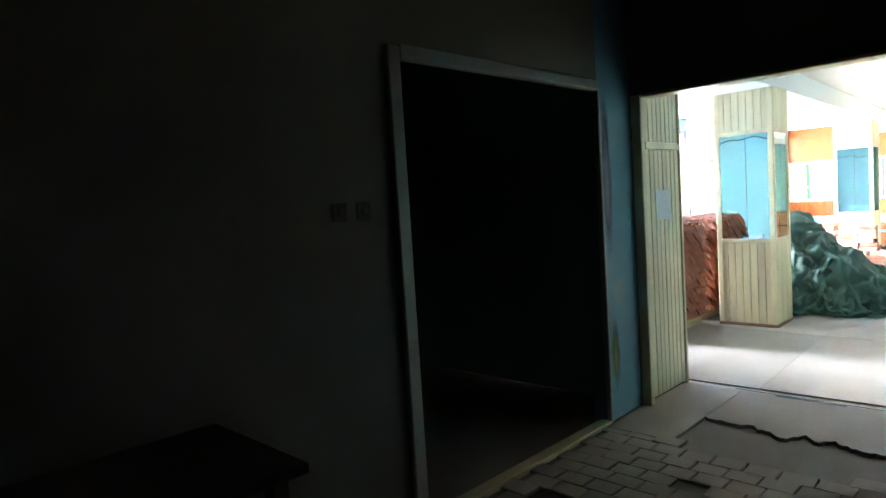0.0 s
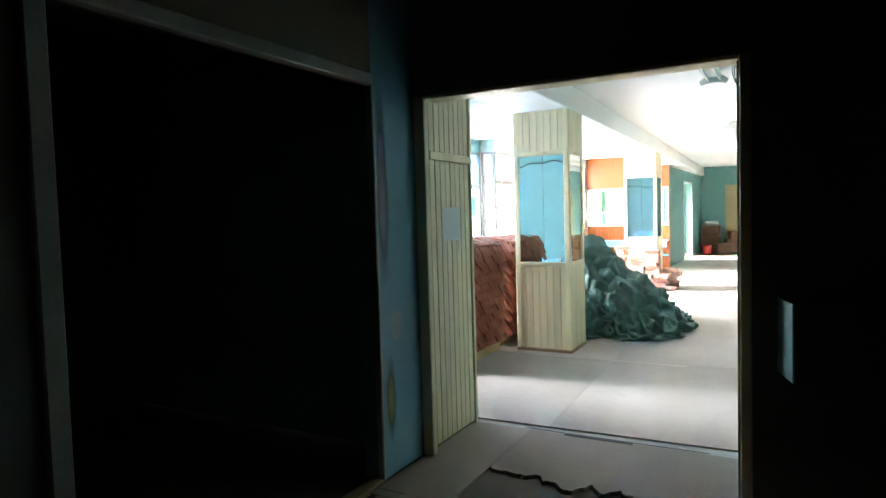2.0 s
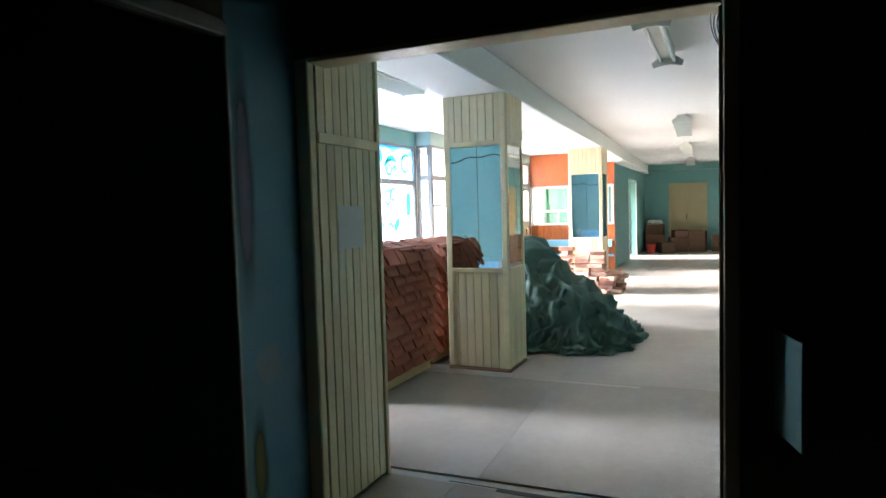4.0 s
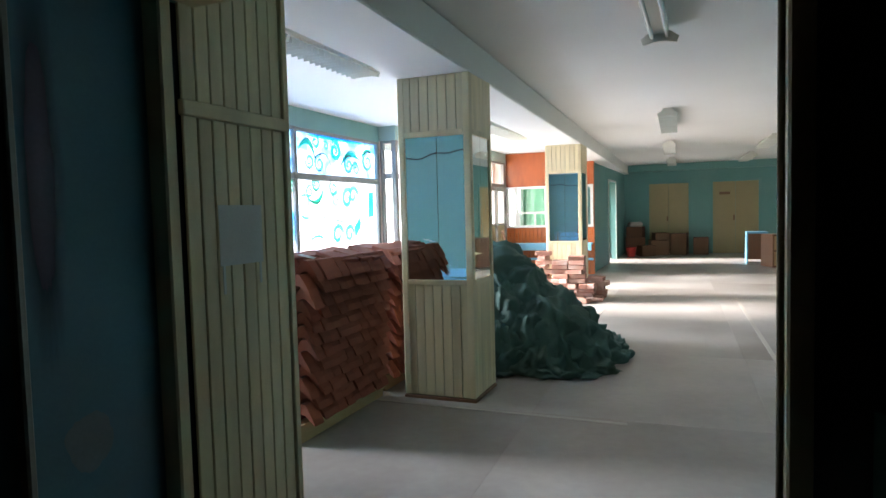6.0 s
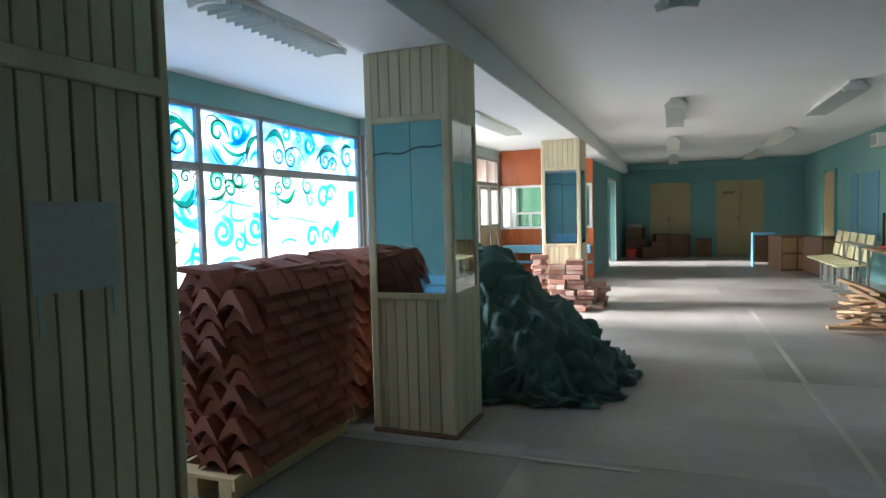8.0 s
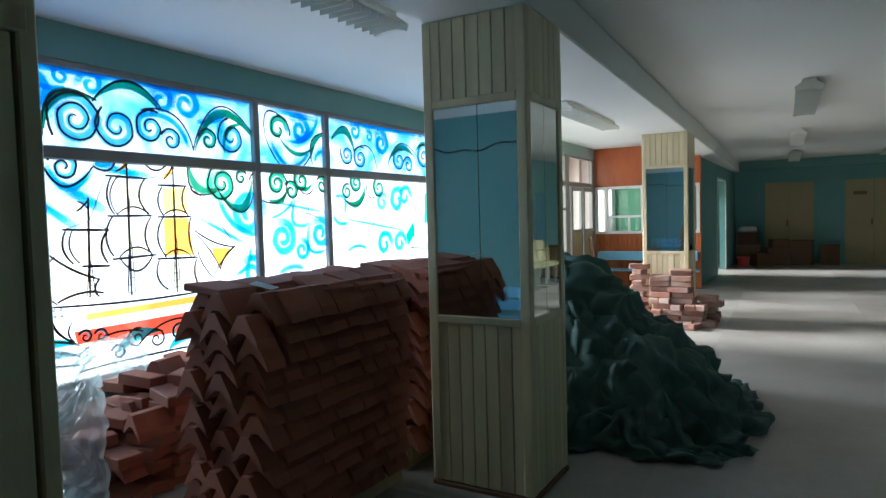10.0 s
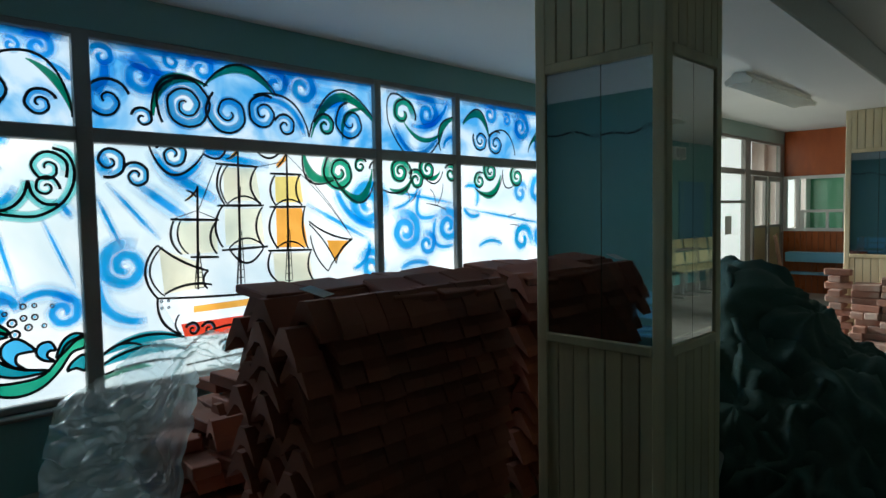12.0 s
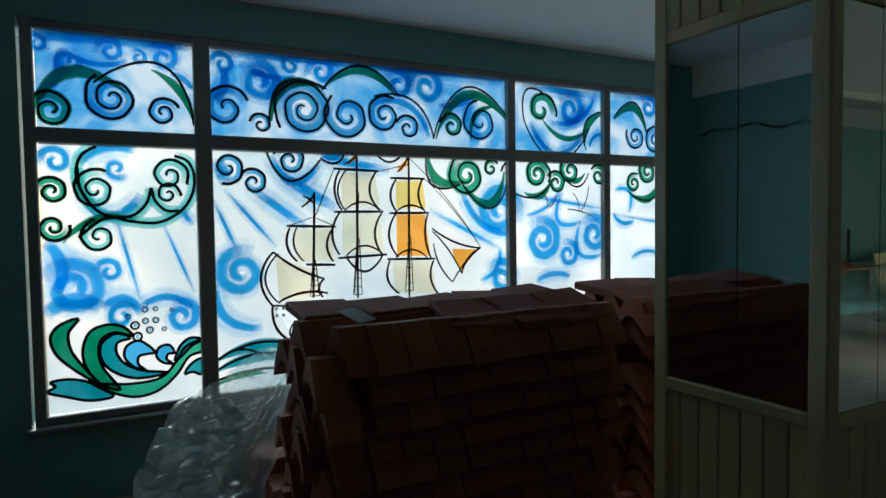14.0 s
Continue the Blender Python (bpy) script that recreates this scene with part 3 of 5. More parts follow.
stroke("B", 6.80, 1.32, 6.84, 1.06, 0.05, 0.06)
stroke("B", 7.04, 0.97, 7.22, 0.92, 0.07, 0.05)
swirl("B", 7.13, 0.92, 0.070, 1.2, 30, 1)
swirl("B", 7.42, 0.90, 0.089, 1.5, 120, -1)
stroke("B", 7.22, 0.96, 7.47, 0.94, 0.06, 0.04)
stroke("B", 7.12, 1.44, 7.22, 1.00, 0.00, 0.018)
stroke("B", 7.34, 1.41, 7.49, 1.02, 0.00, 0.014)
stroke("B", 7.42, 1.50, 7.49, 1.39, 0.00, 0.03)
drop(7.16, 0.92, 0.011)
drop(7.24, 0.95, 0.013)
drop(7.29, 0.95, 0.011)
drop(7.37, 0.94, 0.009)
drop(7.19, 0.87, 0.019)
drop(7.24, 0.89, 0.014)
drop(7.29, 0.89, 0.014)
drop(7.26, 0.84, 0.016)
drop(7.33, 0.84, 0.011)
drop(7.20, 0.81, 0.021)
# big top
stroke("B", 7.61, 2.34, 9.59, 2.37, 0.01, 0.06)
swirl("Kb", 7.68, 2.04, 0.132, 1.5, 20, 1)
swirl("Kb", 7.87, 1.96, 0.067, 1.3, 170, -1)
swirl("Kb", 8.12, 2.06, 0.180, 2.4, 220, -1)
stroke("G", 7.93, 1.98, 8.25, 2.19, 0.13, 0.05)
stroke("K", 7.92, 1.95, 8.26, 2.19, 0.16, 0.012)
stroke("G", 8.24, 2.19, 8.71, 2.18, 0.14, 0.045)
stroke("K", 8.23, 2.18, 8.73, 2.18, 0.17, 0.012)
swirl("Kb", 8.39, 2.04, 0.154, 1.7, 130, 1)
swirl("Kb", 8.63, 2.06, 0.124, 1.7, 60, 1)
swirl("Kb", 8.79, 1.99, 0.087, 1.4, 160, -1)
stroke("K", 8.56, 2.17, 8.97, 1.93, 0.13, 0.012)
stroke("C", 8.59, 2.14, 8.94, 1.93, 0.10, 0.04)
stroke("G", 8.99, 1.93, 9.59, 2.03, 0.26, 0.05)
stroke("K", 8.97, 1.93, 9.60, 2.03, 0.31, 0.012)
swirl("Kg", 9.11, 2.02, 0.092, 1.4, 170, -1)
swirl("Kb", 9.33, 2.06, 0.145, 1.7, 100, 1)
stroke("G", 9.26, 1.93, 9.47, 2.17, 0.09, 0.03)
swirl("B", 7.67, 2.28, 0.067, 1.3, 200, -1)
swirl("B", 7.87, 2.20, 0.114, 1.7, 150, -1)
swirl("B", 8.05, 2.31, 0.062, 1.3, 20, 1)
swirl("B", 8.23, 2.29, 0.085, 1.4, 200, -1)
swirl("B", 8.73, 2.26, 0.097, 1.3, 150, -1)
swirl("B", 8.93, 2.26, 0.123, 1.6, 200, -1)
stroke("B", 7.62, 2.07, 7.67, 2.26, -0.03, 0.05)
stroke("B", 7.81, 2.27, 8.08, 2.25, -0.03, 0.03)
stroke("B", 9.01, 2.15, 9.31, 2.25, -0.03, 0.04)
stroke("B", 9.54, 2.33, 9.58, 2.02, 0.02, 0.05)
# big lower
swirl("Kb", 7.68, 1.71, 0.095, 1.5, 250, 1)
swirl("Kb", 7.82, 1.63, 0.083, 1.5, 150, -1)
swirl("Kb", 8.03, 1.76, 0.099, 1.6, 160, -1)
stroke("K", 7.89, 1.83, 8.21, 1.77, -0.16, 0.013)
stroke("B", 7.92, 1.79, 8.21, 1.76, -0.14, 0.05)
stroke("K", 8.21, 1.78, 8.37, 1.84, -0.06, 0.012)
stroke("B", 8.22, 1.80, 8.37, 1.84, -0.03, 0.04)
stroke("K", 8.55, 1.84, 8.76, 1.84, -0.07, 0.012)
swirl("Kg", 9.22, 1.70, 0.147, 1.9, 100, 1)
stroke("G", 8.93, 1.83, 9.18, 1.66, -0.10, 0.05)
stroke("K", 8.92, 1.84, 9.17, 1.64, -0.14, 0.012)
stroke("G", 9.18, 1.65, 9.52, 1.73, -0.19, 0.05)
stroke("K", 9.17, 1.66, 9.56, 1.75, -0.23, 0.012)
swirl("Kg", 9.41, 1.75, 0.063, 1.3, 30, 1)
swirl("K", 9.56, 1.73, 0.069, 1.3, 180, -1)
swirl("C", 9.48, 1.46, 0.171, 1.9, 330, 1)
stroke("B", 9.19, 1.59, 9.59, 1.30, -0.09, 0.05)
swirl("C", 7.74, 1.12, 0.132, 1.7, 60, 1)
stroke("C", 7.60, 1.07, 7.85, 0.80, -0.10, 0.05)
swirl("C", 9.50, 1.00, 0.121, 1.5, 160, -1)
stroke("C", 9.32, 0.99, 9.48, 1.20, -0.06, 0.035)
stroke("B", 7.60, 1.53, 7.73, 1.22, 0.00, 0.022)
stroke("B", 7.66, 1.59, 7.94, 1.26, 0.00, 0.022)
stroke("B", 7.79, 1.61, 8.13, 1.36, 0.00, 0.05)
stroke("B", 7.98, 1.67, 8.32, 1.47, 0.00, 0.07)
stroke("B", 8.21, 1.78, 8.66, 1.72, 0.00, 0.05)
stroke("B", 8.94, 1.47, 9.50, 1.19, 0.00, 0.03)
stroke("B", 7.63, 1.76, 7.67, 1.61, 0.00, 0.08)
# ship
stroke("K", 8.17, 1.58, 8.15, 0.95, 0.00, 0.014)
stroke("K", 8.44, 1.83, 8.43, 0.93, 0.00, 0.014)
stroke("K", 8.79, 1.83, 8.78, 0.91, 0.00, 0.014)
stroke("K", 8.00, 1.38, 8.30, 1.37, 0.00, 0.014)
stroke("K", 8.29, 1.72, 8.58, 1.71, 0.00, 0.014)
stroke("K", 8.29, 1.46, 8.61, 1.46, 0.00, 0.014)
stroke("K", 8.31, 1.18, 8.63, 1.19, 0.00, 0.014)
stroke("K", 8.66, 1.67, 8.90, 1.67, 0.00, 0.014)
stroke("K", 8.65, 1.45, 8.93, 1.45, 0.00, 0.014)
stroke("K", 8.63, 1.16, 8.97, 1.15, 0.00, 0.014)
stroke("K", 8.11, 1.15, 8.29, 1.14, 0.00, 0.014)
patch("cream", 8.34, 1.70, 8.56, 1.70, 8.59, 1.49, 8.34, 1.49)
patch("cream", 8.34, 1.44, 8.59, 1.44, 8.61, 1.21, 8.34, 1.21)
patch("yellow", 8.70, 1.65, 8.89, 1.66, 8.91, 1.48, 8.70, 1.48)
patch("orange", 8.70, 1.44, 8.90, 1.44, 8.94, 1.17, 8.70, 1.18)
patch("cream", 8.04, 1.36, 8.28, 1.36, 8.29, 1.17, 8.06, 1.17)
patch("cream", 8.67, 1.14, 8.95, 1.13, 8.98, 0.92, 8.68, 0.94)
patch("cream", 7.93, 1.21, 8.17, 1.11, 8.20, 0.96, 7.95, 0.94)
patch("orange", 9.10, 1.21, 9.30, 1.20, 9.17, 1.06, 9.12, 1.14)
stroke("K", 8.33, 1.71, 8.34, 1.47, -0.04, 0.013)
stroke("K", 8.37, 1.71, 8.36, 1.47, -0.05, 0.01)
stroke("K", 8.57, 1.71, 8.59, 1.47, -0.06, 0.013)
stroke("K", 8.33, 1.46, 8.32, 1.20, -0.05, 0.013)
stroke("K", 8.60, 1.45, 8.60, 1.19, -0.05, 0.013)
stroke("K", 8.36, 1.47, 8.58, 1.47, 0.05, 0.01)
stroke("K", 8.70, 1.66, 8.70, 1.46, -0.04, 0.013)
stroke("K", 8.89, 1.67, 8.90, 1.46, -0.04, 0.013)
stroke("K", 8.70, 1.45, 8.71, 1.17, -0.06, 0.013)
stroke("K", 8.92, 1.44, 8.94, 1.16, -0.03, 0.013)
stroke("K", 8.70, 1.46, 8.90, 1.46, 0.04, 0.01)
stroke("K", 8.69, 1.17, 8.91, 1.16, 0.05, 0.01)
stroke("K", 8.02, 1.37, 8.06, 1.17, -0.04, 0.013)
stroke("K", 8.06, 1.37, 8.10, 1.17, -0.04, 0.01)
stroke("K", 8.28, 1.36, 8.28, 1.16, -0.04, 0.013)
stroke("K", 8.36, 1.19, 8.60, 1.19, -0.10, 0.013)
stroke("K", 8.36, 1.19, 8.60, 1.19, 0.06, 0.01)
stroke("K", 7.92, 1.23, 8.22, 1.06, -0.02, 0.013)
stroke("K", 7.92, 1.23, 7.91, 0.92, -0.07, 0.013)
stroke("K", 7.95, 1.22, 7.95, 0.93, -0.08, 0.01)
stroke("K", 8.22, 1.06, 8.21, 0.95, -0.03, 0.013)
stroke("K", 7.95, 0.94, 8.24, 0.97, 0.03, 0.013)
stroke("K", 8.65, 1.15, 8.71, 0.94, -0.05, 0.013)
stroke("K", 8.96, 1.14, 8.99, 0.92, -0.04, 0.013)
stroke("K", 8.95, 1.35, 9.32, 1.21, -0.03, 0.012)
stroke("K", 9.32, 1.21, 9.17, 1.04, -0.03, 0.012)
stroke("K", 8.95, 1.33, 9.17, 1.04, 0.02, 0.01)
stroke("K", 8.96, 1.25, 9.10, 0.99, -0.03, 0.01)
stroke("K", 9.32, 1.21, 9.10, 0.99, -0.02, 0.01)
stroke("K", 8.58, 1.71, 8.79, 1.76, 0.00, 0.005)
stroke("K", 8.90, 1.67, 9.32, 1.21, 0.02, 0.005)
stroke("K", 8.79, 1.80, 9.32, 1.21, 0.03, 0.005)
stroke("K", 8.29, 1.71, 8.17, 1.43, 0.00, 0.006)
stroke("K", 8.45, 1.58, 8.41, 0.96, 0.00, 0.006)
stroke("K", 8.16, 1.43, 8.30, 1.37, 0.00, 0.005)
stroke("K", 8.16, 1.43, 8.01, 1.38, 0.00, 0.005)
patch("orange", 8.10, 1.50, 8.17, 1.56, 8.16, 1.53, 8.11, 1.49)
patch("orange", 8.37, 1.75, 8.44, 1.82, 8.44, 1.78, 8.39, 1.75)
patch("orange", 8.71, 1.73, 8.79, 1.81, 8.79, 1.76, 8.73, 1.71)
stroke("K", 8.09, 1.49, 8.17, 1.57, -0.01, 0.01)
stroke("K", 8.10, 1.55, 8.16, 1.51, 0.01, 0.01)
stroke("K", 8.36, 1.75, 8.45, 1.82, -0.01, 0.01)
stroke("K", 8.71, 1.71, 8.79, 1.82, -0.01, 0.01)
stroke("K", 7.91, 0.92, 8.04, 0.69, -0.05, 0.014)
stroke("K", 7.91, 0.92, 9.10, 0.90, -0.02, 0.013)
patch("white", 7.92, 0.91, 9.09, 0.89, 9.09, 0.65, 8.03, 0.71)
patch("orange", 8.12, 0.85, 9.09, 0.87, 9.09, 0.82, 8.12, 0.81)
patch("red", 8.04, 0.75, 9.09, 0.76, 9.09, 0.60, 8.06, 0.67)
stroke("K", 8.03, 0.81, 8.04, 0.69, -0.03, 0.01)
drop(7.93, 0.90, 0.007)
drop(7.97, 0.90, 0.006)
drop(7.93, 0.86, 0.007)
drop(7.97, 0.86, 0.006)
# rope ladders beside the masts
for foot_y, top_y, z0, z1 in ((8.16, 8.16, 0.96, 1.18), (8.43, 8.44, 0.95, 1.3), (8.78, 8.79, 0.95, 1.3)):
    for side in (-0.028, 0.028):
        stroke("K", foot_y + side, z0, top_y + side * 0.25, z1, 0.0, 0.006)
    for k in range(7):
        u = k / 7
        w = 0.028 * (1 - 0.75 * u)
        stroke("K", foot_y - w, z0 + (z1 - z0) * u, foot_y + w, z0 + (z1 - z0) * u, 0.0, 0.005)
# waves under the ship
stroke("T", 7.59, 0.63, 8.06, 0.67, 0.05, 0.05)
stroke("K", 7.59, 0.63, 8.07, 0.66, 0.07, 0.013)
stroke("T", 7.58, 0.57, 8.06, 0.60, 0.05, 0.05)
stroke("K", 7.58, 0.57, 8.07, 0.59, 0.07, 0.013)
stroke("K", 7.59, 0.63, 7.81, 0.66, 0.04, 0.012)
stroke("K", 7.58, 0.52, 8.06, 0.54, 0.03, 0.013)
stroke("G", 7.58, 0.49, 7.86, 0.53, 0.03, 0.03)
stroke("T", 8.3, 0.56, 8.62, 0.66, 0.05, 0.06)
stroke("K", 8.06, 0.6, 8.5, 0.68, 0.06, 0.012)
stroke("K", 8.45, 0.58, 8.98, 0.68, 0.09, 0.012)
stroke("T", 8.7, 0.52, 9.05, 0.6, 0.05, 0.07)
stroke("K", 8.9, 0.62, 9.4, 0.55, 0.07, 0.012)
stroke("K", 8.06, 0.5, 9.4, 0.48, 0.02, 0.012)
swirl("Kb", 8.32, 0.57, 0.055, 1.4, 160, -1)
swirl("Kt", 8.78, 0.63, 0.062, 1.5, 60, 1)
swirl("Kb", 8.93, 0.55, 0.05, 1.3, 150, -1)
swirl("Kt", 9.15, 0.58, 0.065, 1.4, 100, 1)
swirl("K", 9.35, 0.52, 0.05, 1.3, 160, -1)
swirl("Kb", 8.11, 0.71, 0.047, 1.3, 160, -1)
swirl("Kb", 8.21, 0.70, 0.049, 1.3, 160, -1)
swirl("K", 8.45, 0.64, 0.072, 1.4, 60, 1)
swirl("K", 8.60, 0.61, 0.067, 1.4, 120, -1)
# right 1 top
stroke("B", 9.68, 2.34, 10.41, 2.31, 0.00, 0.05)
stroke("K", 9.69, 2.09, 10.28, 2.07, -0.26, 0.012)
stroke("C", 9.75, 2.09, 10.24, 2.05, -0.20, 0.04)
stroke("G", 9.84, 2.13, 10.29, 2.08, -0.12, 0.03)
swirl("Kg", 9.84, 2.18, 0.135, 1.2, 340, 1)
stroke("K", 9.69, 2.09, 9.93, 2.25, 0.17, 0.012)
swirl("B", 10.11, 2.20, 0.122, 1.6, 150, -1)
stroke("B", 9.93, 2.10, 10.35, 2.34, -0.10, 0.04)
stroke("G", 10.24, 1.93, 10.43, 2.19, 0.07, 0.04)
stroke("K", 10.25, 1.91, 10.43, 2.20, 0.11, 0.012)
stroke("C", 10.29, 1.93, 10.43, 2.03, 0.04, 0.03)
# right 1 lower
swirl("Kg", 9.80, 1.72, 0.117, 1.8, 330, 1)
stroke("G", 9.69, 1.59, 9.92, 1.68, -0.07, 0.04)
stroke("K", 9.58, 1.60, 9.94, 1.69, -0.09, 0.012)
swirl("Kg", 9.97, 1.66, 0.092, 1.5, 150, -1)
swirl("Kg", 10.10, 1.75, 0.103, 1.5, 90, 1)
stroke("K", 10.05, 1.69, 10.27, 1.74, -0.08, 0.012)
stroke("G", 10.05, 1.71, 10.24, 1.74, -0.05, 0.03)
swirl("Kg", 10.37, 1.72, 0.088, 1.5, 150, -1)
swirl("B", 9.85, 1.25, 0.151, 1.9, 140, -1)
swirl("B", 10.33, 1.28, 0.137, 1.7, 150, -1)
stroke("B", 10.03, 1.60, 10.21, 1.38, -0.17, 0.035)
stroke("B", 10.20, 1.38, 10.42, 1.13, -0.17, 0.035)
swirl("B", 10.08, 1.14, 0.095, 1.5, 120, -1)
stroke("B", 9.71, 1.43, 10.00, 1.60, -0.04, 0.02)
stroke("B", 9.70, 1.57, 10.42, 1.47, 0.00, 0.022)
stroke("B", 9.79, 0.95, 10.10, 0.97, 0.04, 0.04)
stroke("K", 10.12, 1.59, 10.18, 1.45, 0.02, 0.008)
stroke("K", 10.27, 1.64, 10.19, 1.45, 0.02, 0.008)
stroke("K", 10.07, 1.47, 10.30, 1.42, 0.01, 0.008)
stroke("K", 9.84, 1.59, 9.89, 1.48, 0.02, 0.007)
stroke("K", 9.97, 1.56, 9.90, 1.48, 0.01, 0.007)
# right 2 top
stroke("B", 10.53, 2.34, 12.29, 2.35, 0.00, 0.05)
stroke("G", 10.53, 2.15, 10.86, 2.07, 0.15, 0.05)
stroke("K", 10.52, 2.16, 10.86, 2.08, 0.18, 0.012)
swirl("Kb", 10.75, 2.03, 0.102, 1.7, 150, 1)
swirl("Kb", 10.96, 2.01, 0.118, 1.7, 60, 1)
stroke("K", 10.86, 2.08, 11.23, 1.92, 0.14, 0.012)
swirl("B", 10.89, 2.27, 0.091, 1.4, 150, -1)
swirl("B", 11.12, 2.24, 0.058, 1.3, 150, -1)
swirl("B", 11.33, 2.19, 0.127, 1.7, 150, -1)
stroke("G", 11.44, 1.99, 11.97, 2.08, 0.14, 0.05)
stroke("K", 11.43, 1.96, 12.00, 2.10, 0.19, 0.012)
swirl("Kb", 11.65, 2.03, 0.130, 1.6, 60, 1)
swirl("Kb", 11.83, 1.99, 0.101, 1.4, 160, -1)
swirl("Kb", 12.16, 2.10, 0.151, 1.6, 60, 1)
stroke("G", 12.00, 2.16, 12.28, 2.24, 0.05, 0.04)
# right 2 lower
swirl("Kg", 10.73, 1.67, 0.080, 1.6, 60, 1)
swirl("Kg", 10.88, 1.76, 0.100, 1.7, 100, 1)
stroke("G", 10.68, 1.60, 11.02, 1.73, -0.12, 0.05)
stroke("K", 10.66, 1.61, 11.05, 1.78, -0.16, 0.012)
swirl("Kg", 11.26, 1.72, 0.108, 1.6, 90, 1)
stroke("K", 11.05, 1.74, 11.21, 1.64, -0.08, 0.012)
swirl("C", 11.32, 1.57, 0.098, 1.3, 20, 1)
swirl("C", 11.60, 1.59, 0.145, 1.2, 20, 1)
swirl("C", 11.75, 1.64, 0.126, 1.2, 340, 1)
stroke("C", 10.53, 1.61, 10.68, 1.44, 0.12, 0.035)
stroke("B", 10.52, 1.44, 10.74, 1.38, -0.05, 0.035)
stroke("B", 10.52, 1.43, 11.82, 1.25, 0.00, 0.02)
swirl("C", 11.34, 1.13, 0.141, 1.3, 330, 1)
swirl("C", 11.63, 1.13, 0.124, 1.3, 330, 1)
stroke("C", 10.71, 1.08, 11.04, 1.09, 0.05, 0.03)
stroke("K", 11.12, 1.34, 11.24, 1.37, 0.01, 0.008)
stroke("K", 11.14, 1.27, 11.29, 1.25, 0.01, 0.008)
patch("white", 11.98, 1.72, 12.10, 1.72, 12.17, 1.08, 11.88, 1.09)
stroke("K", 12.00, 1.82, 11.87, 1.04, 0.00, 0.012)
stroke("K", 12.06, 1.82, 12.19, 1.02, 0.00, 0.012)
stroke("K", 11.95, 1.65, 12.10, 1.64, -0.02, 0.008)
stroke("K", 11.94, 1.57, 12.11, 1.56, -0.02, 0.008)
stroke("K", 11.93, 1.50, 12.12, 1.49, -0.01, 0.008)
stroke("K", 11.92, 1.43, 12.13, 1.42, -0.02, 0.008)
stroke("K", 11.90, 1.36, 12.14, 1.34, -0.01, 0.008)
stroke("K", 11.89, 1.28, 12.15, 1.27, -0.02, 0.008)
stroke("K", 11.88, 1.21, 12.17, 1.19, -0.02, 0.008)
stroke("K", 11.76, 0.98, 11.90, 1.08, 0.03, 0.01)
stroke("K", 12.26, 0.97, 12.16, 1.08, -0.03, 0.01)
stroke("K", 11.83, 1.06, 12.22, 1.02, 0.01, 0.01)
patch("green", 12.16, 1.68, 12.30, 1.70, 12.30, 1.35, 12.15, 1.34)
patch("green", 11.75, 1.22, 11.90, 1.36, 11.93, 1.23, 11.79, 1.08)
# waves and cloud edges in the first bay
shape("G", 6.935, 0.927, 6.854, 0.904, 6.810, 0.846, 6.828, 0.761, 6.900, 0.676, 7.018, 0.579, 6.954, 0.671, 6.898, 0.766, 6.888, 0.857)
shape("G", 7.175, 0.818, 7.136, 0.867, 7.067, 0.886, 6.987, 0.861, 6.949, 0.779, 6.957, 0.685, 7.018, 0.585, 7.111, 0.541, 7.039, 0.657, 7.018, 0.745, 7.033, 0.812, 7.093, 0.842)
shape("T", 7.169, 0.807, 7.098, 0.835, 7.032, 0.789, 7.030, 0.707, 7.087, 0.635, 7.193, 0.590, 7.344, 0.600, 7.221, 0.628, 7.141, 0.670, 7.100, 0.732, 7.107, 0.789)
shape("b", 7.135, 0.711, 7.150, 0.768, 7.212, 0.786, 7.282, 0.721, 7.244, 0.713, 7.204, 0.705, 7.200, 0.662, 7.242, 0.620, 7.173, 0.656)
shape("b", 7.287, 0.697, 7.304, 0.743, 7.352, 0.750, 7.376, 0.706, 7.346, 0.703, 7.337, 0.675, 7.366, 0.648, 7.318, 0.659)
shape("g", 7.018, 0.579, 7.165, 0.564, 7.305, 0.578, 7.382, 0.653, 7.432, 0.731, 7.516, 0.759, 7.515, 0.699, 7.450, 0.676, 7.386, 0.587, 7.299, 0.514, 7.190, 0.491, 7.078, 0.527)
shape("T", 7.377, 0.659, 7.406, 0.739, 7.460, 0.779, 7.516, 0.762, 7.465, 0.734, 7.415, 0.685)
shape("T", 7.424, 0.583, 7.457, 0.633, 7.514, 0.657, 7.512, 0.573, 7.467, 0.590)
shape("T", 6.789, 0.569, 6.822, 0.594, 6.802, 0.618, 6.872, 0.625, 6.952, 0.606, 7.017, 0.562, 7.078, 0.510, 6.975, 0.502, 6.869, 0.536)
line("K", 7.041, 1.800, 6.974, 1.753, 6.948, 1.667, 6.969, 1.571, 7.027, 1.480, 7.110, 1.439, 7.202, 1.449, 7.265, 1.512, 7.290, 1.594)
line("K", 7.290, 1.594, 7.307, 1.524, 7.358, 1.473, 7.422, 1.470)
line("K", 7.407, 1.764, 7.472, 1.738, 7.504, 1.661, 7.492, 1.562, 7.432, 1.469, 7.320, 1.409, 7.188, 1.417, 7.097, 1.439, 7.030, 1.411, 6.948, 1.336)
line("K", 6.954, 1.690, 6.962, 1.591, 7.011, 1.497)

# ---- hall floor and ceiling ----
def floor_slab(me, x, y):
    share("slab", me, floor, SKEW @ pose(x, y, random.uniform(-0.0006, 0.0)))

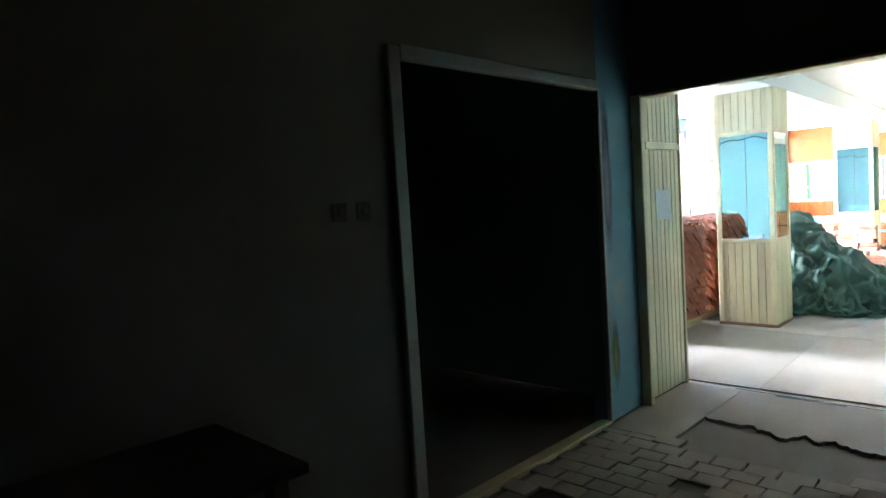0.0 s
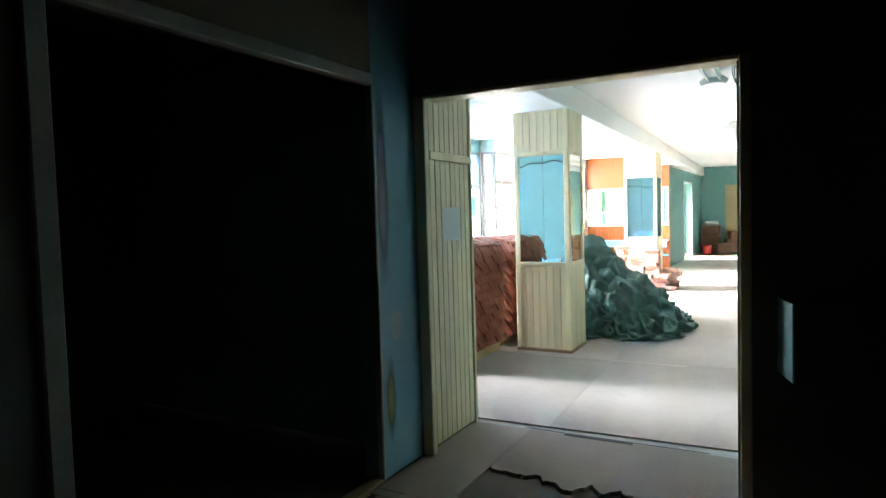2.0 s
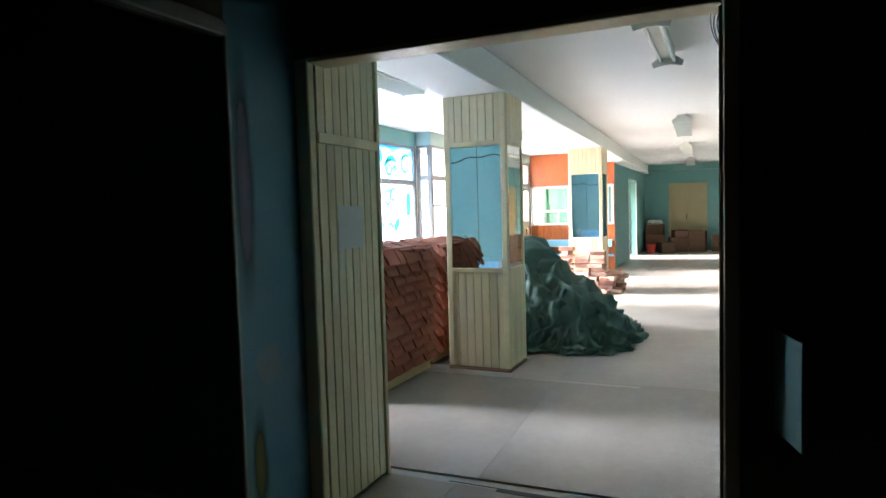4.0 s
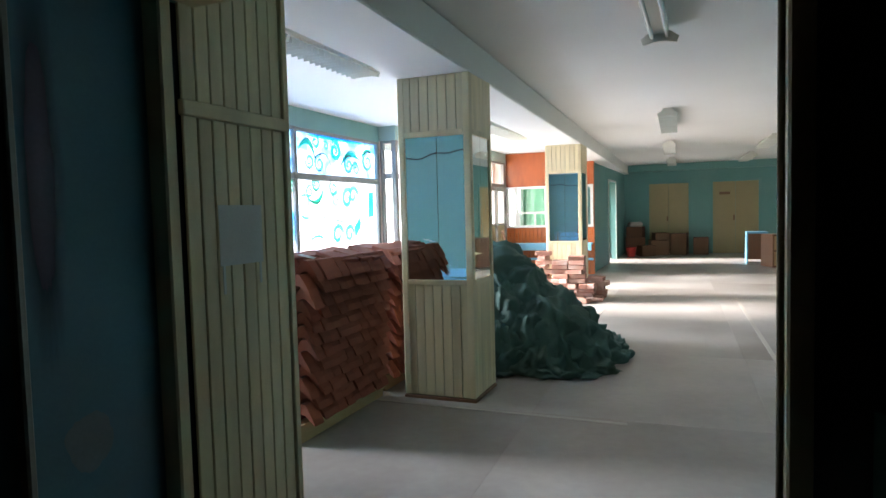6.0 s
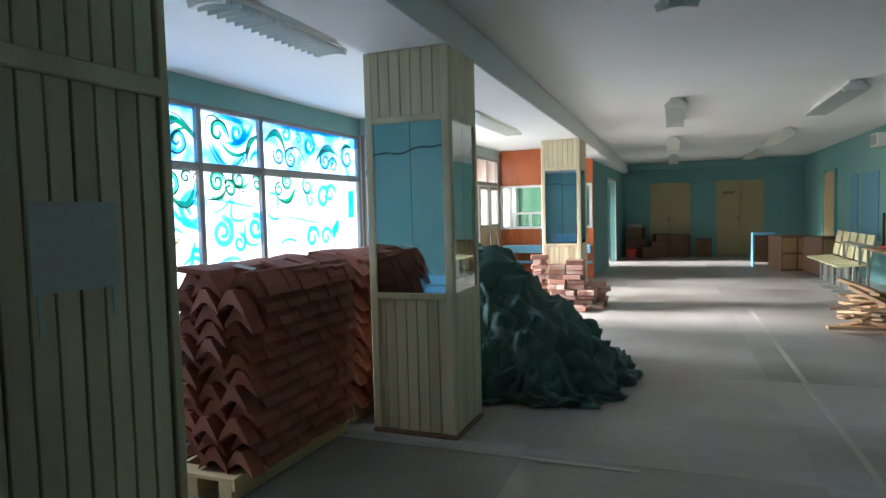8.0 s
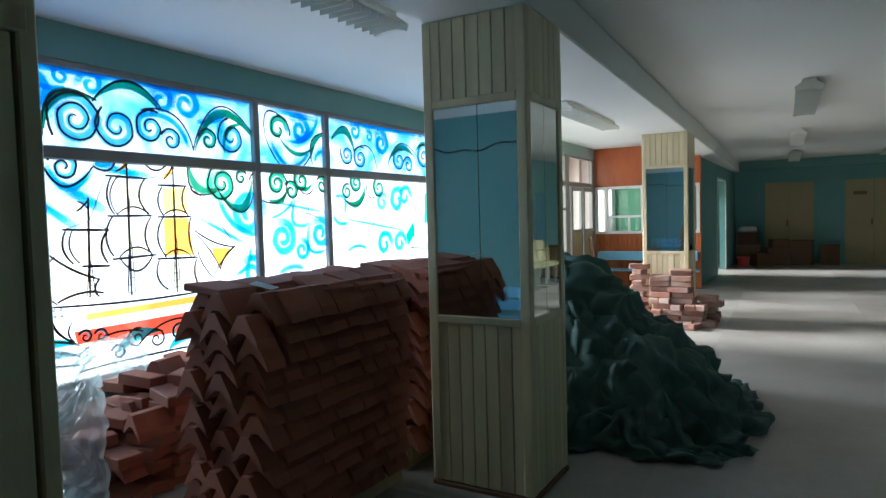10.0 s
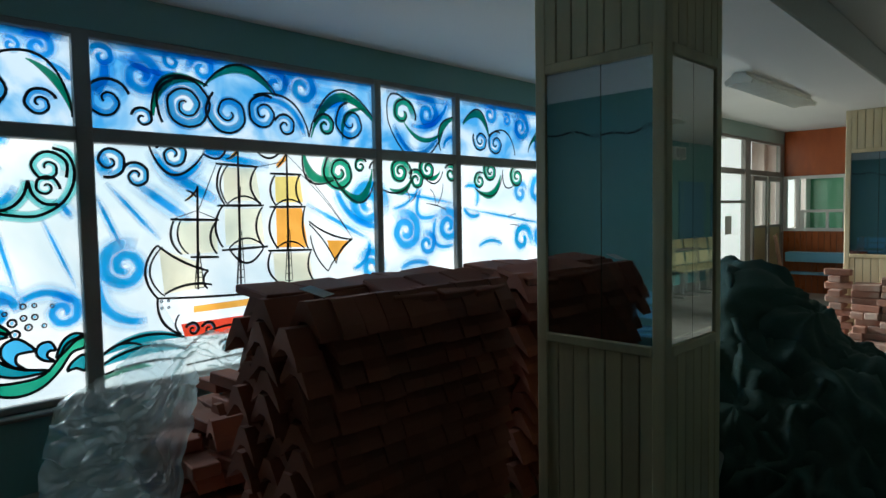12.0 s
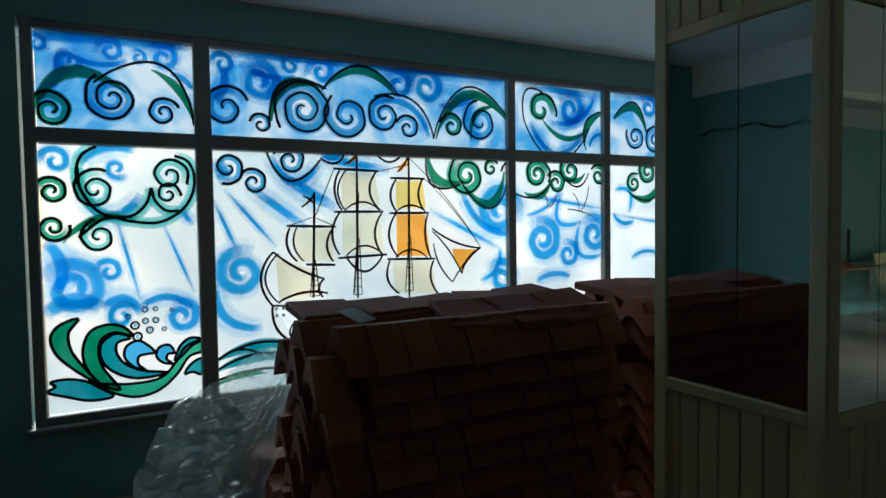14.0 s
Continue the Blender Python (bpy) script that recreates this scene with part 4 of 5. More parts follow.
slab_mesh = mesh_of("slab", boxes((-0.7495, 0.7495, -0.9995, 0.9995, -0.012, 0), bevel=0.0004), M_FLOOR)
for i in range(5):
    for j in range(9):
        floor_slab(slab_mesh, -3.2 + 1.5 * i, 7.52 + 2.0 * j)
structure("floor_joint_1", boxes((-4.05, -0.3, 8.475, 8.515, 0.0, 0.0025)), M_STRIP, "pale strip across the hall floor", "floor strip")
structure("floor_joint_2", boxes((0.79, 0.83, 7.2, 14.6, 0.0, 0.0025), m=SKEW), M_STRIP, "pale strip along the hall floor", "floor strip")
# raised black strip: the open slot's shade as colour, no recess is cut
structure("floor_gap", boxes((-0.735, -0.32, 6.425, 6.465, -0.001, 0.002)), M_BLACK, "black strip for the shade in a broken threshold gap", "floor gap")
structure("floor_gap_2", boxes((-1.0, 0.1, 6.46, 6.466, -0.001, 0.0015)), M_BLACK, "thin dark crack at the threshold", "floor gap")


def ceiling_lamp(x, y, turn, label, broken=False, half=0.6):
    t = thing("ceiling_lamp", label, "ceiling lamp", (x, y, CEIL), turn, "fluorescent ceiling lamps")
    def prism(outline, y0, y1):
        bm = bmesh.new()
        a = [bm.verts.new((u, y0, v)) for u, v in outline]
        b = [bm.verts.new((u, y1, v)) for u, v in outline]
        bm.faces.new(a[::-1]); bm.faces.new(b)
        for i in range(len(a)):
            j = (i + 1) % len(a)
            bm.faces.new((a[i], a[j], b[j], b[i]))
        bmesh.ops.recalc_face_normals(bm, faces=bm.faces)
        return bm
    part("housing", prism(((-0.06, 0), (0.06, 0), (0.06, -0.05), (-0.06, -0.05)), -half, half), M_LAMP, t)
    cap = ((-0.05, -0.02), (0.05, -0.02), (0.125, -0.075), (0.11, -0.115), (0.03, -0.1), (-0.03, -0.1), (-0.11, -0.115), (-0.125, -0.075))
    for y0 in (-half - 0.03, half):
        part("end_cap", prism(cap, y0, y0 + 0.03), M_LAMP, t)
    for s in (-1, 1):
        if not broken:
            part("reflector", prism(((s * 0.055, -0.02), (s * 0.12, -0.075), (s * 0.115, -0.08), (s * 0.05, -0.025)), -half, half), M_LAMP, t)
        bm = bmesh.new()
        bmesh.ops.create_cone(bm, cap_ends=True, segments=12, radius1=0.014, radius2=0.014, depth=2 * half - 0.02, matrix=pose(s * 0.05, 0, -0.07, 90))
        part("tube", bm, M_TUBE, t)
    if not broken:
        for i in range(round(half * 26)):
            y0 = -half + 0.04 + i * 0.0747
            part("louvre", boxes((-0.112, 0.112, y0 - 0.002, y0 + 0.002, -0.115, -0.062)), M_LAMP, t)
    return t


ceiling_lamp(-2.42, 8.45, 0, "white louvred fluorescent lamp above the roof tiles")
ceiling_lamp(-2.58, 13.5, 0, "long yellowed fluorescent lamp near the porch", half=0.95)
ceiling_lamp(-0.12, 8.45, 0, "fluorescent lamp with bare tubes and missing reflector", True)
for x, y in ((-0.28, 13.85), (-0.45, 18.1), (-0.58, 22.3), (1.45, 13.7), (1.32, 17.9), (1.2, 21.9)):
    ceiling_lamp(x, y, 2, "white fluorescent lamp on the hall ceiling", half=0.95)


# ---- porch, kiosk and far end ----
porch = tagged(new("window_2"), "grey-framed glazed porch with a door", "window", kind="structure")
PX = -3.84
structure("wall_porch", boxes((-4.1, PX, 12.45, 12.53, 2.42, CEIL), (PX - 0.08, PX, 12.53, 17.9, 2.42, CEIL)), M_PALETEAL, "pale teal header above the glazed porch", "wall")
structure("wall_porch_back", boxes((-5.6, -5.4, 12.3, 18.0, 0, 0.3)), M_PINK, "low pale pink plaster wall of the outer porch", "wall")
structure("ceiling_porch", boxes((-5.6, -4.3, 12.3, 18.0, CEIL, CEIL + 0.2)), M_WHITE, "white painted porch ceiling", "ceiling")
structure("floor_porch", boxes((-5.6, -4.3, 12.3, 18.0, -0.2, -0.012)), M_STONE, "worn stone porch floor", "floor")
structure("wall_west_north", boxes((-4.3, -4.1, 12.45, 12.6, -0.1, CEIL), (-4.3, -4.1, 17.75, 18.2, -0.1, CEIL), (-4.3, -4.1, 20.0, 20.5, -0.1, CEIL), (-4.3, -4.1, 18.2, 20.0, -0.1, 1.0), (-4.3, -4.1, 18.2, 20.0, 2.2, CEIL), (-4.3, -4.1, 20.5, 22.1, -0.1, 0.3), (-4.3, -4.1, 20.5, 22.1, 2.4, CEIL), (-4.3, -4.1, 22.1, 24.5, -0.1, CEIL)), M_PINK, "pale plaster outer wall beyond the porch", "wall")
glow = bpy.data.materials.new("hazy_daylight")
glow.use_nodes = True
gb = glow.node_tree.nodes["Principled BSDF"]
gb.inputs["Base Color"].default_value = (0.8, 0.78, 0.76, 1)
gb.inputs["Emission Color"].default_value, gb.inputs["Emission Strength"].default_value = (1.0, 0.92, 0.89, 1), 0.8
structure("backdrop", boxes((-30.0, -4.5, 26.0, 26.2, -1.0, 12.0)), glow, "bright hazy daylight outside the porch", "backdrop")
BAYS = ((12.53, 13.5), (13.56, 14.72), (15.1, 16.22), (16.42, 17.72))
for y0, y1 in ((12.45, 12.53), (13.5, 13.56), (14.72, 14.9), (14.93, 15.1), (16.22, 16.42), (17.72, 17.88)):
    part("mullion", boxes((PX - 0.07, PX, y0, y1, 0, 2.42), bevel=0.005), M_PORCHFRAME, porch)
part("mullion", boxes((-4.09, -4.04, 12.46, 12.52, 0, 2.42), bevel=0.005), M_PORCHFRAME, porch)
part("latch", boxes((PX, PX + 0.03, 14.83, 14.89, 1.5, 1.62), bevel=0.004), M_STEEL, porch)
for z0, z1 in ((1.88, 1.96), (2.38, 2.418), (0.0, 0.08)):
    part("rail", boxes((-4.04, PX - 0.07, 12.465, 12.515, z0, z1), bevel=0.005), M_PORCHFRAME, porch)
    for y0, y1 in BAYS:
        part("rail", boxes((PX - 0.06, PX - 0.01, y0, y1, z0, z1), bevel=0.005), M_PORCHFRAME, porch)
for y0, y1 in BAYS[:3]:
    part("rail", boxes((PX - 0.06, PX - 0.01, y0, y1, 1.46, 1.5), bevel=0.005), M_PORCHFRAME, porch)
for y0, y1 in BAYS:
    p = part("pane", boxes((PX - 0.037, PX - 0.033, y0, y1, 0.08, 2.38)), M_GLASS, porch)
    p.visible_shadow = False
p = part("pane", boxes((-4.04, PX - 0.07, 12.488, 12.492, 0.08, 2.38)), M_GLASS, porch)
p.visible_shadow = False
for y0, y1 in ((16.44, 17.05), (17.09, 17.7)):
    leaf = part("door_leaf", boxes((PX - 0.02, PX + 0.02, y0 + 0.08, y1 - 0.08, 0.02, 1.12), (PX - 0.02, PX + 0.025, y0, y0 + 0.08, 0.02, 1.87), (PX - 0.02, PX + 0.025, y1 - 0.08, y1, 0.02, 1.87), (PX - 0.02, PX + 0.025, y0 + 0.08, y1 - 0.08, 1.8, 1.87)), M_PORCHFRAME, porch, "grey-brown door leaf with glazed top")
    part("panel", boxes((PX + 0.021, PX + 0.026, y0 + 0.085, y1 - 0.085, 0.1, 1.08), bevel=0.002), M_DOOR, leaf)
    part("handle", boxes((PX + 0.025, PX + 0.055, y1 - 0.05, y1 - 0.035, 0.98, 1.1), bevel=0.003), M_STEEL, leaf)
slip = tagged(part("paper_slip", boxes((PX - 0.032, PX - 0.031, 15.55, 15.78, 1.02, 1.28)), M_GREY), "grey paper slip stuck on the porch pane", "notice")

kiosk = thing("kiosk", "orange varnished wooden kiosk with white window and blue counter", "kiosk")
KY = 17.9
plank_low = mesh_of("plank_low", boxes((-0.04, 0.04, -0.014, 0, 0, 1.0), bevel=0.004), M_ORANGE)
for i in range(22):
    share("plank", plank_low, kiosk, pose(-3.796 + i * 0.0862, KY, 0))
for i in range(2):
    x0 = -3.835 + i * 0.945
    part("panel", boxes((x0, x0 + 0.94, KY - 0.014, KY, 1.895, CEIL - 0.004), bevel=0.003), M_VARNISH, kiosk, "streaked orange varnished panel")
part("carcass", boxes((-3.84, -1.95, KY, KY + 0.05, 0, 1.0), (-3.84, -1.95, KY, KY + 0.05, 1.89, CEIL - 0.003)), M_BROWN, kiosk)
part("side_panel", boxes((-1.95, -1.935, KY - 0.02, KY + 0.058, 0, CEIL - 0.004), bevel=0.003), M_ORANGE, kiosk)
wf = part("window_frame", boxes((-3.84, -1.955, KY - 0.03, KY + 0.03, 1.0, 1.05), (-3.84, -1.955, KY - 0.03, KY + 0.03, 1.84, 1.892), *[(x, x + 0.055, KY - 0.028, KY + 0.028, 1.05, 1.84) for x in (-3.84, -3.65, -2.98, -2.12, -2.01)]), M_WFRAME, kiosk)
part("sash", boxes((-3.595, -2.98, KY - 0.02, KY + 0.02, 1.3, 1.345), (-3.22, -3.18, KY - 0.018, KY + 0.018, 1.05, 1.3), bevel=0.003), M_WFRAME, wf)
part("sash", boxes((-3.595, -3.53, KY - 0.018, KY + 0.018, 1.05, 1.3), bevel=0.003), M_WFRAME, wf)
part("pane", boxes((-3.785, -1.96, KY - 0.002, KY + 0.002, 1.05, 1.84)), M_GLASS, wf).visible_shadow = False
part("counter", boxes((-3.72, -1.96, KY - 0.3, KY - 0.03, 0.635, 0.67), (-3.72, -1.96, KY - 0.3, KY - 0.27, 0.52, 0.635), bevel=0.004), M_BLUE, kiosk, "pale blue counter board")
part("foot_rail", boxes((-3.7, -1.96, KY - 0.12, KY - 0.02, 0.3, 0.345), bevel=0.004), M_BLUE, kiosk)
structure("wall_kiosk_back", boxes((-4.1, -2.12, 20.3, 20.4, 0, CEIL)), M_BOARD, "green wall inside the kiosk", "wall")
structure("wall_porch_north", boxes((-4.1, -3.85, 17.9, 17.98, 0, CEIL)), M_PINK, "pale pink plaster wall inside the porch", "wall")
part("casing", boxes((-2.0, -1.98, 20.54, 20.6, 0, 2.1), (-2.0, -1.98, 22.0, 22.06, 0, 2.1), (-2.0, -1.98, 20.6, 22.0, 2.05, 2.1)), M_WFRAME, tagged(new("door_frame_3"), "white frame of a narrow lit side doorway", "door frame", kind="structure"))
sheet = thing("chipboard_sheet", "brown chipboard sheet leaning by the porch door", "board", (-3.45, 16.75, 0))
part("panel", boxes((-0.01, 0.01, -0.24, 0.24, 0, 0.98), bevel=0.002, m=pose(0, 0, 0, 0, -9, 20)), M_CARTON, sheet)
part("batten", boxes((0.012, 0.03, -0.25, -0.2, 0, 1.02), bevel=0.002, m=pose(0, 0, 0, 0, -9, 20)), M_BROWN, sheet)


def double_door(name, x0, x1, label):
    d = tagged(new(name), label, "door", kind="structure")
    y = WALL_N
    part("casing", boxes((x0 - 0.07, x0, y - 0.04, y, 0, 2.11), (x1, x1 + 0.07, y - 0.04, y, 0, 2.11), (x0, x1, y - 0.04, y, 2.05, 2.11)), M_TEAL, d)
    mid = (x0 + x1) / 2
    for a, b in ((x0, mid - 0.003), (mid + 0.003, x1)):
        leaf = part("door_leaf", boxes((a, b, y - 0.03, y, 0.01, 2.05), bevel=0.004), M_DOOR, d)
        part("panel", boxes((a + 0.1, b - 0.1, y - 0.036, y - 0.03, 0.25, 0.95), (a + 0.1, b - 0.1, y - 0.036, y - 0.03, 1.1, 1.9)), M_DOOR, leaf)
    part("lock_plate", boxes((mid - 0.06, mid - 0.02, y - 0.05, y - 0.03, 0.95, 1.1), bevel=0.003), M_BROWN, d)
    return d


double_door("door_1", -1.29, -0.2, "closed cream double door in the end wall")
d2 = double_door("door_2", 0.45, 1.63, "closed cream double door with a dark plate")
part("name_plate", boxes((0.62, 0.9, WALL_N - 0.04, WALL_N - 0.03, 1.68, 1.76)), M_BROWN, d2)
d3 = tagged(new("door_3"), "grey cream door in the east wall", "door", kind="structure")
part("door_leaf", boxes((WALL_E + 0.07, WALL_E + 0.1, 20.6, 21.6, 0, 2.05), bevel=0.004, m=SKEW), M_DOOR, d3)
part("casing", boxes((WALL_E + 0.05, WALL_E + 0.1, 20.52, 20.6, 0, 2.1), (WALL_E + 0.05, WALL_E + 0.1, 21.6, 21.68, 0, 2.1), m=SKEW), M_TEAL, d3)
for y0, y1 in ((18.9, 19.4), (17.6, 18.6)):
    tagged(part("wall_panel", boxes((WALL_E + 0.088, WALL_E + 0.1, y0, y1, 0.75, 1.9), m=SKEW), M_FADED), "faded blue painted panel on the teal wall", "panel")
ac = thing("wall_speaker", "small white box fixed high on the teal wall", "speaker")
part("case", boxes((WALL_E - 0.04, WALL_E + 0.1, 17.2, 17.6, 2.28, 2.5), bevel=0.012, m=SKEW), M_LAMP, ac)
part("grille", boxes((WALL_E - 0.046, WALL_E - 0.04, 17.24, 17.56, 2.31, 2.47), m=SKEW), M_STEEL, ac)

# ---- loose things at the far end ----
def carton(x, y, z, w, d, h, turn, label, mat=M_CARTON):
    c = thing("carton", label, "box", (x, y, z), turn, "boxes by the end wall")
    part("body", boxes((-w / 2, w / 2, -d / 2, d / 2, 0, h), bevel=0.006), mat, c)
    part("flap", boxes((-w / 2, -0.004, -d / 2, d / 2, 0, 0.006), (0.004, w / 2, -d / 2, d / 2, 0, 0.006), m=pose(0, 0, h)), mat, c)
    return c

for x, y, z, w, d, h, a in ((-1.65, 23.7, 0, 0.55, 0.5, 0.5, 5), (-1.65, 23.75, 0.506, 0.45, 0.4, 0.3, -8), (-1.0, 23.65, 0, 0.5, 0.5, 0.42, 12), (-0.45, 23.7, 0, 0.45, 0.45, 0.6, -6), (-0.95, 23.7, 0.426, 0.4, 0.36, 0.2, 20), (0.13, 23.8, 0, 0.4, 0.36, 0.48, 0), (-1.3, 23.1, 0, 0.4, 0.35, 0.3, 30)):
    carton(x, y, z, w, d, h, a, "dark brown box on the floor by the end wall")
bag = tagged(part("white_sack", boxes((-0.2, 0.2, -0.14, 0.14, 0, 0.14), bevel=0.05, m=pose(-1.66, 23.75, 0.812, 0, 0, 20)), M_GREY), "small white sack lying on a brown box", "sack")
bm = bmesh.new()
bmesh.ops.create_cone(bm, cap_ends=False, segments=20, radius1=0.1, radius2=0.14, depth=0.26, matrix=pose(0, 0, 0.13))
bmesh.ops.create_circle(bm, cap_ends=True, segments=20, radius=0.1, matrix=pose(0, 0, 0.004))
bucket = thing("red_bucket", "red plastic bucket on the hall floor", "bucket", (-1.68, 22.75, 0))
part("pail", bm, M_RED, bucket)
bm = bmesh.new()
bmesh.ops.create_cone(bm, cap_ends=False, segments=20, radius1=0.148, radius2=0.148, depth=0.02, matrix=pose(0, 0, 0.255))
part("rim", bm, M_RED, bucket)

desk = thing("small_desk", "small desk with pale blue top and legs", "desk", (1.32, 21.0, 0))
part("desktop", boxes((-0.2, 0.25, -0.3, 0.3, 0.7, 0.74), bevel=0.005), M_BLUE, desk)
part("side_panel", boxes((-0.2, -0.17, -0.28, 0.28, 0, 0.7)), M_BLUE, desk)
part("drawer_box", boxes((-0.17, 0.23, -0.26, 0.26, 0.1, 0.695)), M_BROWN, desk)
for x, y, a in ((1.78, 20.1, 18), (2.35, 19.4, 24)):
    c = thing("overturned_cabinet", "brown wooden cabinet lying on its side", "cabinet", (x, y, 0), a, "overturned cabinets")
    part("body", boxes((-0.32, 0.32, -0.3, 0.3, 0, 0.72), bevel=0.006), M_BROWN, c)
    for z in (0.04, 0.38):
        for s in (-1, 1):
            part("door_panel", boxes((s * 0.155 - 0.135, s * 0.155 + 0.135, -0.315, -0.3, z, z + 0.3), bevel=0.004), M_WOOD, c)

def chair(x, y, label):
    c = thing("hall_chair", label, "chair", (x, y, 0), 90, "row of joined hall chairs")
    part("seat", boxes((-0.21, 0.21, -0.2, 0.2, 0.42, 0.445), bevel=0.01, m=pose(0, 0, 0, -4)), M_SEAT, c)
    part("backrest", boxes((-0.2, 0.2, 0, 0.022, 0.0, 0.2), bevel=0.008, m=pose(0, -0.2, 0.47, 10)), M_SEAT, c)
    part("backrest", boxes((-0.2, 0.2, 0, 0.022, 0.22, 0.42), bevel=0.008, m=pose(0, -0.2, 0.47, 10)), M_SEAT, c)
    for s in (-0.19, 0.19):
        part("leg", boxes((s - 0.015, s + 0.015, -0.02, 0.02, 0.03, 0.42), bevel=0.003), M_STEEL, c)
        part("foot", boxes((s - 0.02, s + 0.02, -0.22, 0.22, 0, 0.03), bevel=0.004), M_STEEL, c)
    return c

first = chair(2.12, 16.2, "cream-yellow plastic chair on steel legs in a row")
for i in range(1, 5):
    copy_thing(first, pose(2.12 - 0.02 * i, 16.2 + 0.45 * i, 0, 0, 0, 90))
for i, (x, y) in enumerate(((2.5, 15.0), (2.5, 16.6))):
    t = thing("steel_leg_table", "grey-topped table with steel legs, loaded with junk", "table", (x, y, 0), 0, "tables by the teal wall")
    part("tabletop", boxes((-0.34, 0.34, -0.62, 0.62, 0.71, 0.74), bevel=0.006), M_STEEL if i else M_WOOD, t)
    for sx in (-0.3, 0.3):
        for sy in (-0.55, 0.55):
            part("leg", boxes((sx - 0.018, sx + 0.018, sy - 0.018, sy + 0.018, 0, 0.71)), M_STEEL, t)
up = thing("upturned_stool", "upturned stool with dark steel legs on a table", "stool", (2.5, 15.2, 0.742), 10)
part("seat", boxes((-0.18, 0.18, -0.18, 0.18, 0, 0.03), bevel=0.006), M_RED, up)
for sx in (-0.15, 0.15):
    for sy in (-0.15, 0.15):
        part("leg", boxes((sx - 0.012, sx + 0.012, sy - 0.012, sy + 0.012, 0.03, 0.48)), M_BLACK, up)

# ---- brick pile by the second column ----
pile = thing("brick_pile", "stacked heap of salvaged bricks with old mortar", "brick pile", (-1.68, 13.8, 0))
brick = mesh_of("brick", boxes((-0.12, 0.12, -0.0575, 0.0575, 0, 0.065), bevel=0.007), M_BRICK)


def lay_brick(x, y, z, across, loose=1.0):
    share("brick", brick, pile, pose(x + random.uniform(-0.012, 0.012) * loose, y + random.uniform(-0.025, 0.025) * loose, z, random.uniform(-2.5, 2.5) * loose, random.uniform(-2.5, 2.5) * loose, (0 if across else 90) + random.uniform(-7, 7) * loose))


for layer in range(5):
    x = -0.27 + random.uniform(-0.02, 0.02)
    while x < 0.26 - 0.05 * (layer > 3):
        across = random.random() < 0.35
        w = 0.245 if across else 0.12
        lay_brick(x + w / 2, 0.1, layer * 0.068, across)
        lay_brick(x + w / 2, 0.27, layer * 0.068, across)
        x += w + 0.006
for layer in range(5, 10):
    for k, x in enumerate((-0.17, 0.07)):
        if layer < 9 or k:
            lay_brick(x + 0.01 * (layer % 3), 0.12, layer * 0.068, True)
            lay_brick(x, 0.25, layer * 0.068, True)
for layer in range(11):
    lay_brick(-0.42, 0.2, layer * 0.068, layer % 2 == 0)
for layer in range(5):
    for y in (0.42, 0.56):
        lay_brick(0.33 + 0.02 * layer * (layer % 2), y, layer * 0.068, True)
for i in range(5):
    lay_brick(random.uniform(-0.1, 0.35), -0.06, 0, i % 2 == 0, 2.0)

# ---- timber offcuts ----
wood = thing("timber_pile", "tangled pile of pale broken timber offcuts", "timber pile", (2.0, 13.1, 0))
for i in range(90):
    ln, th = random.uniform(0.25, 1.05), random.uniform(0.012, 0.04)
    z = 0.02 + 0.45 * (i / 90) * random.uniform(0.6, 1)
    m = pose(random.uniform(-0.35, 0.5), random.uniform(-0.35, 0.5), z, 0, random.uniform(-22, 22) * min(1, z * 3), random.uniform(0, 180))
    part("plank", boxes((-ln / 2, ln / 2, -random.uniform(0.03, 0.09), random.uniform(0.02, 0.05), 0, th), bevel=0.002, m=m), M_WOOD, wood)

# ---- roof tiles on pallets ----
def chevron(name, half, rise, thick, length):
    """A ridge tile: two sloping flaps that meet at a blunt crest."""
    bm = bmesh.new()
    prof = [(-half - 0.012, -0.008), (-0.016, rise), (0.016, rise), (half + 0.012, -0.008), (half - 0.004, thick * 0.52), (0.02, rise + thick * 1.1), (-0.02, rise + thick * 1.1), (-half + 0.004, thick * 0.52)]
    a = [bm.verts.new((x, -length / 2, z)) for x, z in prof]
    b = [bm.verts.new((x, length / 2, z)) for x, z in prof]
    bm.faces.new(a); bm.faces.new(b[::-1])
    for i in range(8):
        j = (i + 1) % 8
        bm.faces.new((a[j], a[i], b[i], b[j]))
    bmesh.ops.recalc_face_normals(bm, faces=bm.faces)
    return mesh_of(name, bm, M_TILE)

ridge = chevron("ridge_tile", 0.08, 0.05, 0.06, 0.192)
short = chevron("short_ridge_tile", 0.08, 0.05, 0.06, 0.095)
short2 = chevron("short_ridge_tile_worn", 0.084, 0.048, 0.061, 0.093)
flat_tile = mesh_of("flat_tile", boxes((-0.11, 0.11, -0.1, 0.1, 0, 0.03), bevel=0.005), M_TILE)


